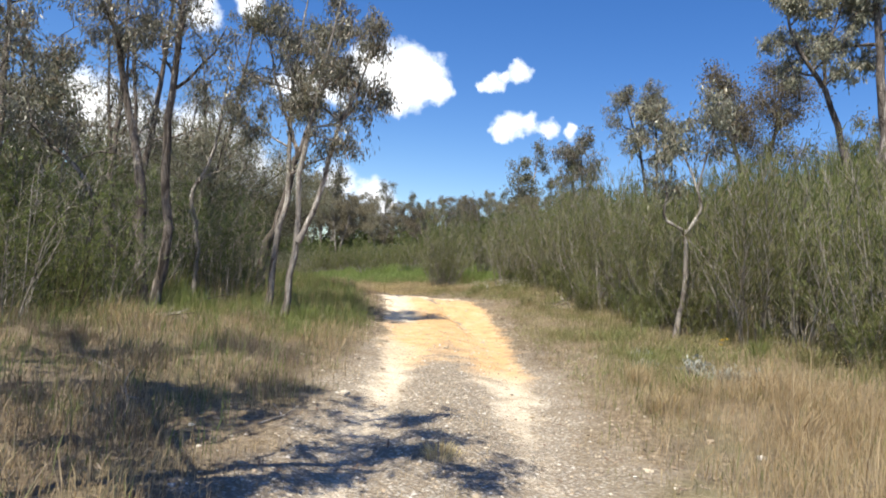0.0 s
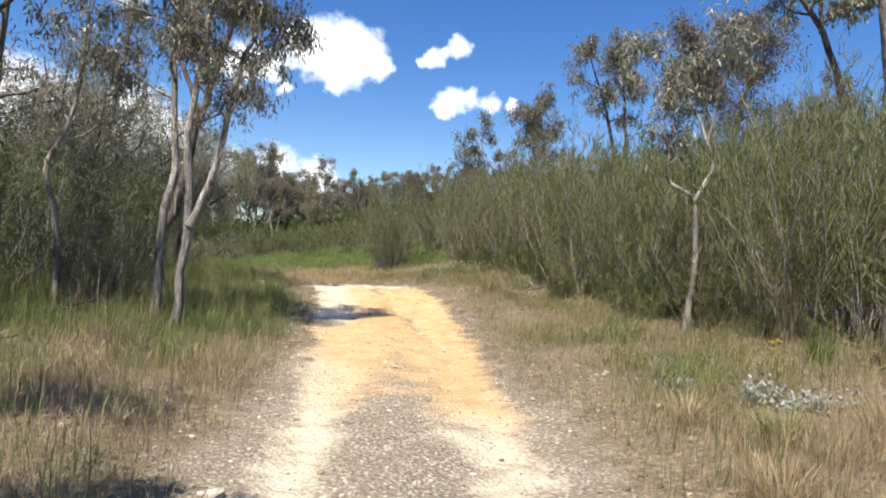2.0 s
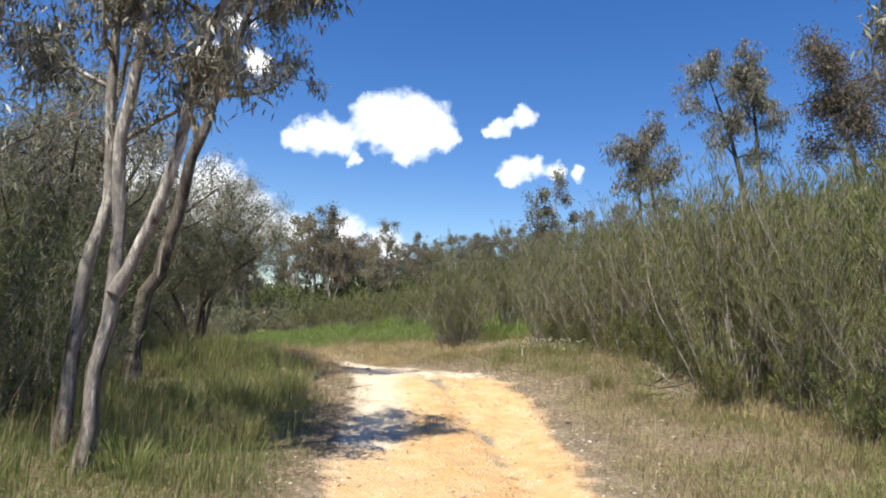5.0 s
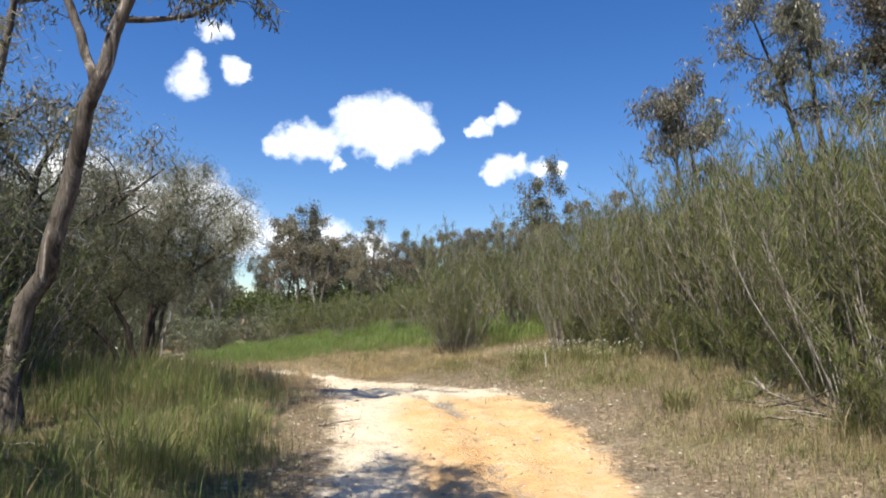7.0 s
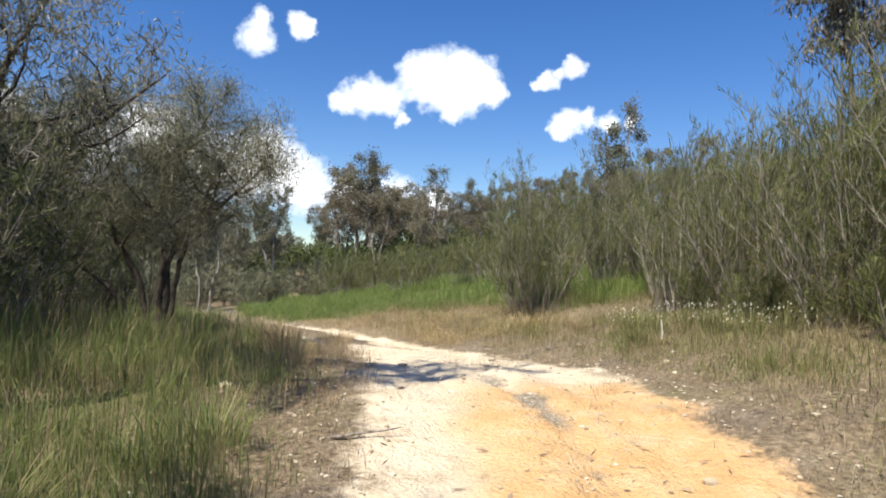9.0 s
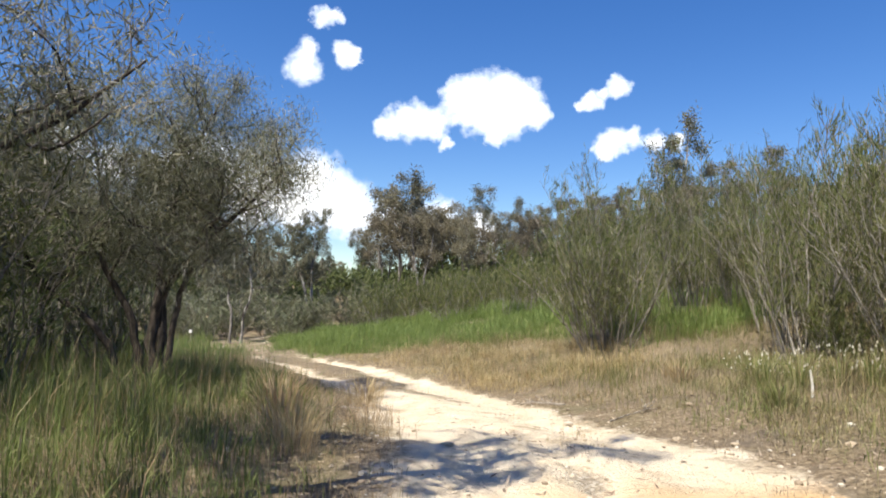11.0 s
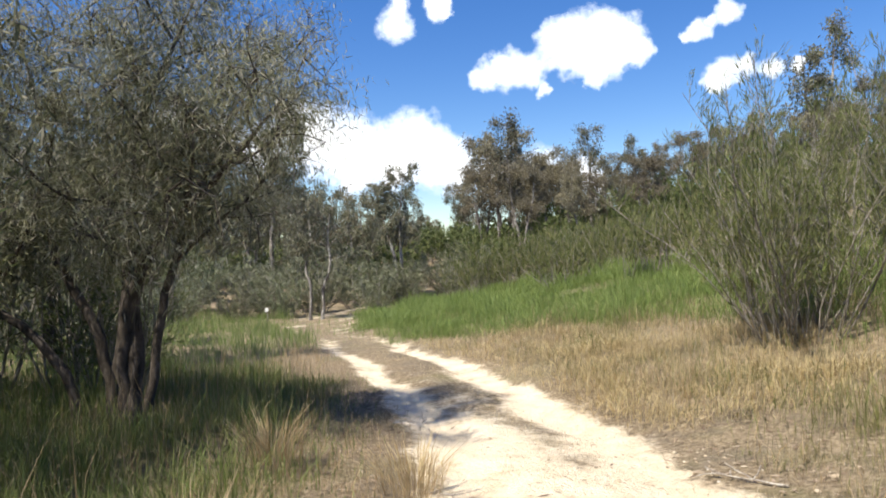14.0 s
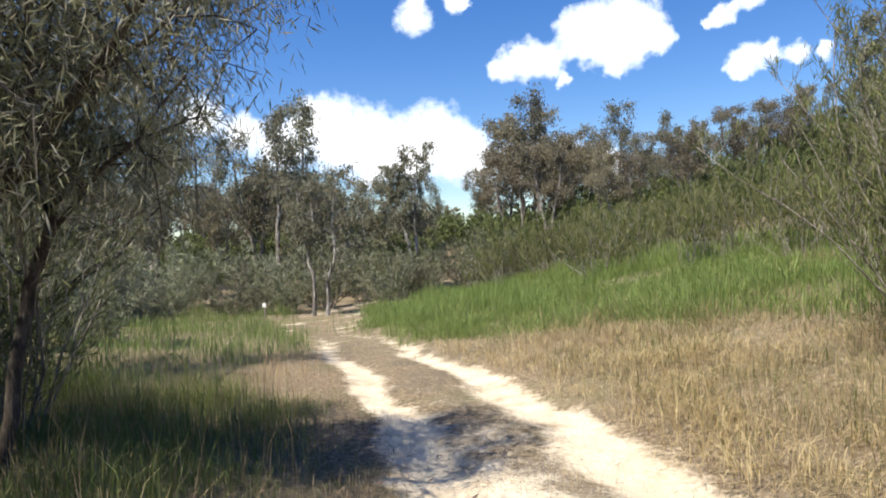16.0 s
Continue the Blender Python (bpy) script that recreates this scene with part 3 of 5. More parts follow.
gum_tree("gum_tree", on(-4.35, 16.3), (
    ((0, 0, 0, 0.12), (0.05, 0, 1.1, 0.1), (0.27, 0, 1.8, 0.095), (0.48, 0, 2.85, 0.08), (0.75, 0, 3.9, 0.068), (0.85, 0.05, 4.35, 0.06), (1.2, 0.1, 5.6, 0.04), (1.5, 0.2, 7.0, 0.012)),
    ((0.62, 0, 3.4, 0.05), (0.2, 0.1, 4.4, 0.042), (-0.2, 0.2, 5.4, 0.03), (-0.5, 0.3, 6.6, 0.01))),
    15, "dark-barked gum tree leaning over long grass", limbs=7, spread=1.7, start=0.62, leaves=40, subs=7, bark=BARK_DARK, foliage=FAR_LEAF)
gum_tree("gum_sapling", on(4.25, 12.2), (
    ((0, 0, 0, 0.054), (0.09, 0, 0.95, 0.042), (0.03, 0, 1.9, 0.037), (-0.36, 0, 2.15, 0.026), (-0.33, 0.05, 2.6, 0.021), (-0.5, 0, 3.1, 0.014), (-0.7, 0, 3.7, 0.006)),
    ((0.03, 0, 1.88, 0.033), (0.28, 0, 2.38, 0.027), (0.18, 0, 2.75, 0.023), (-0.15, 0.1, 3.5, 0.016), (-0.5, 0.1, 3.85, 0.011), (-0.8, 0.1, 4.1, 0.006)),
    ((0.19, 0, 2.72, 0.02), (0.3, -0.1, 3.4, 0.015), (0.4, -0.1, 3.9, 0.011), (0.48, -0.1, 4.2, 0.006))),
    16, "crooked young gum sapling forked low with sparse hanging leaves", limbs=5, spread=0.62, start=0.55, leaves=16, subs=5, leaf=0.12, hang=1.4)
# gum trees standing behind the dark scrub
for n, (x, y, tilt, tall) in enumerate(((-6.6, 14.4, 0.3, 7.6), (-7.8, 11.6, -0.2, 7.0), (-6.4, 18.2, 0.6, 7.2), (-8.2, 16.4, -0.1, 8.0), (-6.9, 9.2, 0.2, 6.2))):
    gum_tree("gum_tree", on(x, y), (
        ((0, 0, 0, 0.09), (0.1 * tilt, 0, tall * 0.3, 0.07), (0.6 * tilt, 0.1, tall * 0.6, 0.05), (1.3 * tilt, 0, tall, 0.01)),
        ((0.05, 0, tall * 0.2, 0.06), (-0.3, 0.2, tall * 0.45, 0.045), (-0.7, 0.3, tall * 0.85, 0.01))),
        70 + n, "grey-barked gum tree rising behind dark scrub", limbs=6, spread=1.5, start=0.45, leaves=13, subs=5, bark=BARK_DARK, foliage=(GUM_LEAF, FAR_LEAF)[n % 2], group="gum trees behind scrub")

# trees beside the first steps, whose shade lies on the track
gum_tree("gum_tree", on(-3.5, 1.6), (
    ((0, 0, 0, 0.12), (0.1, 0.1, 1.8, 0.09), (0.6, 0.4, 3.4, 0.065), (1.4, 0.7, 4.8, 0.04), (2.3, 1.0, 5.9, 0.012)),
    ((0.1, 0.1, 1.2, 0.08), (0.0, 0.5, 2.8, 0.06), (0.1, 1.2, 4.2, 0.045), (0.3, 2.0, 5.8, 0.012))),
    17, "tall gum tree casting shade over the gravel track", limbs=8, spread=1.9, start=0.55, leaves=24, subs=6, leaf=0.15, leaf_w=0.28)
gum_tree("gum_tree", on(-5.4, 3.2), (
    ((0, 0, 0, 0.13), (0.1, 0, 1.8, 0.1), (0.3, 0.1, 3.4, 0.07), (0.6, 0, 5.0, 0.04), (0.9, 0.2, 6.6, 0.012)),),
    18, "gum tree casting shade over dry grass", limbs=6, spread=2.0, start=0.5, leaves=20, subs=5, leaf=0.15, leaf_w=0.28)

gum_tree("gum_tree", on(-5.3, 5.0), (
    ((0, 0, 0, 0.11), (0.1, 0, 1.6, 0.085), (0.4, 0.1, 3.2, 0.06), (0.8, 0.1, 4.6, 0.035), (1.1, 0.3, 5.8, 0.012)),),
    19, "gum tree casting shade over dry grass", limbs=7, spread=1.7, start=0.5, leaves=22, subs=6, leaf=0.15, leaf_w=0.28)

# trees on the right-hand slope
gum_tree("gum_tree", on(10.3, 17.35), (
    ((0, 0, 0, 0.11), (-0.1, 0, 1.5, 0.1), (-0.32, 0, 2.8, 0.085), (-0.95, 0, 4.3, 0.065), (-1.75, 0, 5.4, 0.045), (-2.1, 0, 6.6, 0.012)),
    ((-0.9, 0, 4.2, 0.05), (-0.8, 0.2, 5.3, 0.04), (-0.4, 0.1, 7.0, 0.01))),
    21, "tall leaning gum tree above the scrub on the slope", limbs=8, spread=1.5, start=0.55, leaves=34, subs=7, leaf=0.13, leaf_w=0.24, hang=1.7, bark=BARK_DARK)
gum_tree("gum_tree", on(10.9, 17.0), (
    ((0, 0, 0, 0.13), (-0.1, 0, 2.5, 0.12), (-0.3, 0, 4.8, 0.1), (-0.6, 0.1, 6.8, 0.07), (-0.9, 0, 9.4, 0.015)),),
    22, "tall straight gum tree above the scrub on the slope", limbs=11, spread=2.3, start=0.5, leaves=36, subs=8, leaf=0.15, leaf_w=0.26, bark=BARK_DARK)
gum_tree("gum_tree", on(11.3, 25.6), (
    ((0, 0, 0, 0.14), (-0.3, 0, 2.2, 0.11), (-0.9, 0, 4.0, 0.07), (-1.2, 0, 5.6, 0.015)),
    ((0.1, 0, 0.5, 0.12), (0.5, 0, 2.6, 0.1), (0.9, 0, 4.6, 0.06), (0.9, 0, 6.4, 0.015))),
    23, "round-crowned olive-brown gum tree behind the scrub", limbs=10, spread=1.6, start=0.38, leaves=46, subs=8, leaf=0.12, leaf_w=0.3, loose=0.2, hang=0.9, foliage=BROWN_LEAF)
gum_tree("gum_sapling", on(4.3, 22.2), (
    ((0, 0, 0, 0.055), (-0.1, 0, 1.5, 0.045), (-0.3, 0, 3.0, 0.032), (-0.5, 0, 4.3, 0.01)),
    ((0, 0, 0.3, 0.045), (0.15, 0.1, 2.0, 0.036), (0.0, 0.1, 3.4, 0.024), (-0.2, 0.1, 4.7, 0.01))),
    24, "slim gum sapling standing out of the scrub", limbs=7, spread=0.9, start=0.6, leaves=26, subs=6, hang=1.7, bark=BARK_DARK)
gum_tree("gum_tree", on(6.6, 22.4), (
    ((0, 0, 0, 0.075), (-0.1, 0, 2.0, 0.065), (-0.4, 0, 3.6, 0.045), (-1.1, 0, 5.5, 0.012)),
    ((0.05, 0, 0.8, 0.065), (0.2, 0, 2.8, 0.05), (0.05, 0, 4.4, 0.032), (-0.1, 0, 5.7, 0.01))),
    25, "gum tree with a thin drooping crown above the scrub", limbs=8, spread=1.3, start=0.58, leaves=34, subs=7, hang=1.7, bark=BARK_DARK)

# big wattle on the left
wattle_stems = (
    ((0, 0, 0, 0.085), (0.02, 0.05, 0.7, 0.075), (0.05, 0.05, 1.3, 0.062), (0.38, 0, 1.8, 0.045), (1.05, 0, 2.3, 0.03), (1.75, 0, 2.95, 0.01)),
    ((-0.08, 0, 0, 0.08), (-0.06, 0, 0.9, 0.068), (0.02, 0.1, 1.9, 0.052), (0.25, 0, 2.9, 0.034), (0.7, 0.2, 4.0, 0.01)),
    ((-0.3, 0.1, 0, 0.065), (-0.46, 0.1, 0.9, 0.052), (-0.9, 0, 1.75, 0.04), (-1.05, 0.1, 2.8, 0.025), (-1.3, 0, 4.1, 0.01)),
    ((-0.45, -0.1, 0, 0.055), (-0.75, -0.2, 0.75, 0.046), (-1.48, -0.4, 1.4, 0.034), (-2.0, -0.5, 2.3, 0.022), (-2.4, -0.6, 3.4, 0.01)),
    ((-0.05, 0.25, 0, 0.05), (0.05, 0.45, 1.2, 0.042), (0.25, 0.7, 2.2, 0.03), (0.7, 1.0, 3.4, 0.01)))
WATTLE_LABEL = "spreading wattle tree with dark stems and silvery grey foliage"
gum_tree("wattle_tree", on(-6.2, 23.5), wattle_stems, 31, WATTLE_LABEL, limbs=12, spread=1.7, start=0.42, leaves=50, subs=8, twigs=4, leaf=0.1, leaf_w=0.085, hang=0.95, loose=0.13, bark=BARK_WATTLE, twig=BARK_WATTLE, foliage=WATTLE_LEAF, group="wattle trees")
back_wattle = gum_tree("wattle_tree", on(-9.3, 22.4), wattle_stems[:4], 32, "dense grey-green wattle tree behind the verge", limbs=9, spread=1.7, start=0.3, leaves=18, subs=7, twigs=3, leaf=0.13, leaf_w=0.12, hang=0.8, loose=0.16, bark=BARK_WATTLE, foliage=WATTLE_LEAF, group="wattle trees")
for x, y, turn, size in ((-7.3, 18.7, 2.0, 1.1), (-6.7, 17.4, 5.0, 0.8), (-10.2, 26.2, 4.0, 1.1), (-9.6, 17.6, 1.0, 1.05), (-7.0, 20.4, 0.6, 1.2)):
    copy_thing(back_wattle, at_ground(x, y, turn, size))

# trees where the track bends
gum_tree("gum_sapling", on(-12.2, 37.5), (
    ((0, 0, 0, 0.055), (0.05, 0, 1.0, 0.05), (-0.12, 0, 1.7, 0.04), (0.1, 0, 2.6, 0.028), (0.0, 0, 3.7, 0.01)),
    ((0.42, 0, 0, 0.055), (0.5, 0, 1.0, 0.05), (0.75, 0, 1.7, 0.04), (0.7, 0, 2.6, 0.028), (0.9, 0, 3.8, 0.01))),
    41, "twin pale-stemmed gum sapling at the bend of the track", limbs=6, spread=1.3, start=0.5, leaves=16, leaf=0.14, leaf_w=0.28, foliage=FAR_LEAF)
gum_tree("gum_tree", on(-11.7, 43.8), (
    ((0, 0, 0, 0.085), (-0.1, 0, 1.6, 0.07), (-0.5, 0, 3.0, 0.05), (-0.9, 0, 4.6, 0.012)),
    ((0.2, 0, 0, 0.075), (0.16, 0, 1.8, 0.065), (0.15, 0, 3.4, 0.042), (0.35, 0, 5.2, 0.012))),
    42, "slim two-stemmed gum tree at the bend of the track", limbs=10, spread=1.45, start=0.42, leaves=26, subs=6, leaf=0.13, leaf_w=0.28, foliage=FAR_LEAF)

# far gum trees, a few built and then repeated
rng = np.random.default_rng(5)
far_kinds = []
for k, (stem_set, lf, top, label) in enumerate((
    ((((0, 0, 0, 0.14), (0.1, 0, 2.5, 0.11), (-0.2, 0, 5, 0.07), (0.1, 0, 8.2, 0.015)),), FAR_LEAF, 0.55, "tall thin-crowned gum tree on the far slope"),
    ((((0, 0, 0, 0.13), (-0.3, 0, 2.0, 0.1), (-0.8, 0, 4, 0.06), (-1.0, 0, 6.2, 0.015)), ((0.1, 0, 0, 0.13), (0.5, 0, 2.2, 0.1), (0.8, 0, 4.2, 0.06), (0.9, 0, 6.6, 0.015))), BROWN_LEAF, 0.3, "brownish round-crowned gum tree on the far slope"),
    ((((0, 0, 0, 0.13), (0.2, 0, 2.0, 0.1), (0.7, 0, 4, 0.06), (1.0, 0, 6.8, 0.015)), ((0, 0, 0.8, 0.1), (-0.4, 0.2, 2.5, 0.07), (-0.6, 0.3, 5.6, 0.015))), FAR_LEAF, 0.35, "grey-green gum tree on the far slope"),
    ((((0, 0, 0, 0.12), (-0.2, 0, 2.5, 0.09), (0.2, 0, 4.5, 0.06), (0.1, 0, 7.0, 0.015)),), BROWN_LEAF, 0.4, "gum tree with browned foliage on the far slope"))):
    spot = ((-20.4, 51), (-10.2, 56.5), (-26, 46), (-12.6, 60))[k]
    far_kinds.append(gum_tree("gum_tree", on(*spot), stem_set, 50 + k, label, limbs=11 if len(stem_set) == 1 else 9, spread=1.7, start=top, leaves=13, subs=7, twigs=3, leaf=0.2, leaf_w=0.32, loose=0.17, hang=0.9, foliage=lf, group="far gum trees"))
FAR_HEIGHT = (8.5, 7.0, 7.2, 7.4)
# the wood's roofline: how steeply its tops rise seen from the bend, by bearing
ROOFLINE = ((-1.0, 0.19), (-0.62, 0.16), (-0.53, 0.1), (-0.47, 0.066), (-0.33, 0.062), (-0.29, 0.13), (-0.16, 0.15), (-0.06, 0.125), (0.04, 0.155), (0.3, 0.2))
tops = [(0, -8.9, 52.7, 9.1), (0, -5.2, 55, 8.6), (2, -2.5, 55, 7.7), (1, -10.8, 54, 7.1), (3, -9.8, 53.5, 7.4), (1, -8.2, 54.5, 7.5), (3, -7.3, 53, 7.2), (1, -6.5, 55.5, 7.7), (1, -5.9, 52.5, 6.6), (3, -4.2, 53.5, 6.7), (1, -3.4, 57, 7.4), (3, -1.4, 55.5, 7.5), (1, -0.2, 55, 8.0), (1, 1.5, 56, 8.3), (3, 3.4, 57, 8.9), (1, 2.2, 52, 7.6),
        (0, -18.9, 46, 8.3), (2, -20.4, 46.5, 7.4), (2, -15.9, 46, 5.1), (2, -17, 45, 4.8), (2, -23, 43, 7.6), (0, -25, 45, 8.6), (2, -21.5, 41, 6.2), (1, -28, 44, 8.0), (2, -14.6, 47.5, 4.9), (2, -17.8, 48, 5.6), (1, -19.6, 49, 6.0), (2, -13.8, 50, 4.9), (1, -16.4, 50, 5.6)]
spots = [(x, y, k, (top - ground(x, y)) / FAR_HEIGHT[k]) for k, x, y, top in tops]
spots += [(6.4, 58, 2, 1.1), (9.5, 60, 1, 0.75), (11.5, 56, 3, 0.7), (-13, 28, 2, 0.7), (-12, 20, 0, 0.75), (-10.5, 16, 2, 0.75), (-14, 24, 3, 0.75), (-17, 33, 1, 0.7), (20, 34, 1, 0.8), (17, 29, 2, 0.7)]
for i in range(130):
    x, y, k = rng.uniform(-48, 20), rng.uniform(46, 74), int(rng.choice((1, 1, 2, 3, 3)))
    size = min(rng.uniform(0.6, 0.95), (2.1 + lerp_table((x + 1.5) / (y - 19), ROOFLINE) * (y - 19) * rng.uniform(0.8, 1.0) - ground(x, y)) / FAR_HEIGHT[k])
    if abs(x - lerp_table(y, TRACK_X)) > 2.2 and size > 0.28:
        spots.append((x, y, k, size))
for x, y, k, size in spots:
    copy_thing(far_kinds[k], at_ground(x, y, rng.uniform(0, 6.28), size))

# ---- scrub ----
SCRUB_LABEL = "tall broom-like scrub bush with grey stems and olive foliage"
near_scrub = []
for k in range(5):
    spot = ((5.3, 10.2), (4.9, 12.9), (4.3, 15.2), (4.1, 17.6), (3.6, 20.4))[k]
    near_scrub.append(scrub("scrub_bush", on(*spot), 100 + k, SCRUB_LABEL, height=2.7 + 0.12 * k, stems=17, spread=0.8, twigs=14, needles=15, leaf=0.115, width=0.0085, bend=0.13, stem_r=0.009, upright=1.25, bare=0.2, group="scrub on the slope"))
SCRUB_EDGE = ((4, 7.2), (7.5, 5.9), (9, 5.2), (12, 4.75), (14, 4.2), (16, 3.6), (18.6, 3.7), (20.2, 3.2), (22.4, 2.7), (24.5, 2.0), (27, 2.6), (30, 1.2), (33, -1.0), (36, -4.9), (38.5, -8.0))
y, behind = 5.0, []
while y < 29.5:
    edge = lerp_table(y, SCRUB_EDGE)
    x = edge + rng.uniform(0, 0.3)
    row = 0
    while x < edge + 15:
        at = (x, y + rng.uniform(-0.35, 0.35), rng.uniform(0, 6.28), rng.uniform(0.92, 1.28))
        if row < 2:
            copy_thing(near_scrub[rng.integers(5)], at_ground(*at))
        else:
            behind.append(at)
        x += rng.uniform(0.7, 1.0) if row < 3 else rng.uniform(0.9, 1.4) if row < 7 else rng.uniform(1.5, 2.3)
        row += 1
    y += rng.uniform(0.85, 1.05)
thicket("scrub_mass", "dense olive broom-like scrub covering the slope", behind, (120, 121, 122, 123), TWIG_GREY, SCRUB_LEAF, height=2.8, stems=11, spread=0.85, twigs=8, needles=7, leaf=0.22, width=0.018, upright=1.3)
# low scrub along the top of the green slope, and under the far trees
low, under = [], []
for i in range(220):
    y = rng.uniform(29.5, 48)
    x = lerp_table(y, SCRUB_EDGE) if y < 38.5 else -8.0 + (y - 38.5) * 0.55
    x += rng.uniform(0.2, 14) if i > 130 else rng.uniform(0.1, 3.5)
    low.append((x, y, rng.uniform(0, 6.28), rng.uniform(0.5, 0.75)))
thicket("scrub_mass", "low olive scrub above the green grass", low, (124, 125, 126), TWIG_GREY, SCRUB_LEAF, height=2.8, stems=10, spread=1.0, twigs=7, needles=6, leaf=0.26, width=0.026, upright=1.2)
for i in range(640):
    x, y = (rng.uniform(-34, 8), rng.uniform(46, 58)) if i < 320 else (rng.uniform(-40, 10), rng.uniform(58, 72)) if i < 520 else (rng.uniform(-60, 34), rng.uniform(64, 90))
    if y > 50 or not (-1.0 < x - lerp_table(y, TRACK_X) < 1.5):
        under.append((x, y, rng.uniform(0, 6.28), rng.uniform(0.5, 1.15)))
thicket("undergrowth", "dark shrubs under the far gum trees", under, (127, 128, 129), TWIG_GREY, DARK_LEAF, height=2.0, stems=9, spread=1.3, twigs=7, needles=7, leaf=0.3, width=0.075, bare=0.1, upright=0.5)
# low growth along the foot of the scrub
low_bush = scrub("scrub_bush", on(4.0, 13.0), 118, "low olive bush at the foot of the tall scrub", height=2.6, stems=10, spread=1.1, twigs=11, needles=12, leaf=0.24, width=0.022, bare=0.1, upright=1.0)
low_bush.scale = (0.3, 0.3, 0.3)
for i in range(44):
    y = rng.uniform(8, 25)
    copy_thing(low_bush, at_ground(lerp_table(y, SCRUB_EDGE) - rng.uniform(-0.1, 0.45), y, rng.uniform(0, 6.28), rng.uniform(0.7, 1.6)))
# the single bush by the bend
scrub("scrub_bush", on(0.1, 27.2), 131, "open broom-like bush with many splayed grey stems in grass", height=3.8, stems=56, spread=1.6, twigs=17, needles=19, leaf=0.12, width=0.0095, bare=0.16, upright=1.1, stem_r=0.011, bend=0.13)

# dark scrub on the left
left_scrub = []
for k in range(4):
    spot = ((-5.9, 9.4), (-5.6, 12.6), (-6.2, 14.8), (-5.8, 18.4))[k]
    left_scrub.append(scrub("scrub_bush", on(*spot), 140 + k, "dense dark green scrub bush beside the track", height=3.0, stems=16, spread=1.0, twigs=13, needles=12, leaf=0.11, width=0.013, bare=0.15, upright=0.6, foliage=DARK_LEAF, bark=TWIG_GREY, group="dark scrub"))
for x, y, size in ((-5.2, 8.2, 0.75), (-6.6, 7.8, 0.9), (-7.2, 9.9, 1.0), (-6.4, 11.2, 1.0), (-7.6, 12, 1.1), (-4.8, 14.6, 0.85), (-4.2, 13.9, 0.6), (-7.4, 13.8, 1.1), (-5.4, 16.9, 0.95), (-6.9, 16.6, 1.1), (-7.2, 18.8, 1.1), (-6.6, 20.3, 1.05), (-8.2, 20.8, 1.1), (-7.6, 22.3, 1.1), (-9, 23, 1.1), (-8.2, 24.8, 1.0), (-9.4, 26.4, 0.95), (-10.6, 24.8, 1.1), (-8.6, 15.2, 1.2), (-9, 18, 1.2), (-9, 11, 1.2), (-8.8, 8.5, 1.2), (-10.6, 21, 1.2), (-8.4, 6, 1.1), (-7, 4.4, 1.0), (-9.4, 20, 1.5), (-8.8, 23.8, 1.4), (-10.2, 23, 1.5), (-7.6, 24.8, 0.9), (-4.5, 13.5, 0.55), (-4.9, 15.6, 0.8), (-4.2, 14.7, 0.5), (-5.3, 13.7, 0.85), (-5.0, 10.2, 0.6)):
    copy_thing(left_scrub[rng.integers(4)], at_ground(x, y, rng.uniform(0, 6.28), size * 1.12))

fresh = scrub("wattle_bush", on(-5.9, 10.3), 151, "feathery fresh green wattle bush in front of dark scrub", height=2.6, stems=15, spread=1.2, twigs=16, needles=16, leaf=0.1, width=0.011, bare=0.05, upright=0.5, foliage=FRESH_LEAF, bark=BARK_WATTLE, group="green wattle bushes")
for x, y, size in ((-6.9, 10.0, 1.05), (-5.2, 9.4, 0.6), (-7.8, 11.0, 1.2), (-6.3, 9.0, 0.8), (-5.1, 10.9, 0.55)):
    copy_thing(fresh, at_ground(x, y, rng.uniform(0, 6.28), size))

# grey-green shrubs behind the bend
sage = [scrub("sage_shrub", on(*((-14.5, 37.2), (-11.2, 40.2))[k]), 160 + k, "rounded grey-green shrub behind the bend of the track", height=2.2, stems=18, spread=1.35, twigs=12, needles=17, leaf=0.15, width=0.022, bare=0.1, upright=0.4, foliage=SAGE_LEAF, group="grey-green shrubs") for k in range(2)]
for x, y, size in ((-16.5, 36.5, 1.1), (-18.5, 35.5, 1.2), (-20, 33.5, 1.2), (-13.2, 39.6, 1.2), (-15.5, 39.8, 1.3), (-17.8, 38.8, 1.3), (-14.8, 31.5, 0.9), (-16.5, 29.5, 1.1), (-14.2, 29, 1.0), (-13, 27, 1.0), (-18, 32, 1.2), (-12.6, 41.8, 1.3), (-14.6, 43.5, 1.4), (-17, 42, 1.3), (-20.5, 38, 1.4), (-7.4, 42, 1.0), (-6.0, 44.5, 1.0), (-4.5, 43, 1.0), (-13.6, 38.0, 0.9), (-10.4, 41.4, 1.0), (-9.0, 43.2, 1.1), (-11.6, 43.6, 1.3), (-10, 45.4, 1.3), (-15.2, 34.6, 0.9), (-16.8, 34.2, 1.0), (-19, 31, 1.2), (-21.5, 35.5, 1.4), (-12.8, 30.5, 0.8), (-22, 30, 1.4), (-17.5, 27, 1.2)):
    copy_thing(sage[rng.integers(2)], at_ground(x, y, rng.uniform(0, 6.28), size))


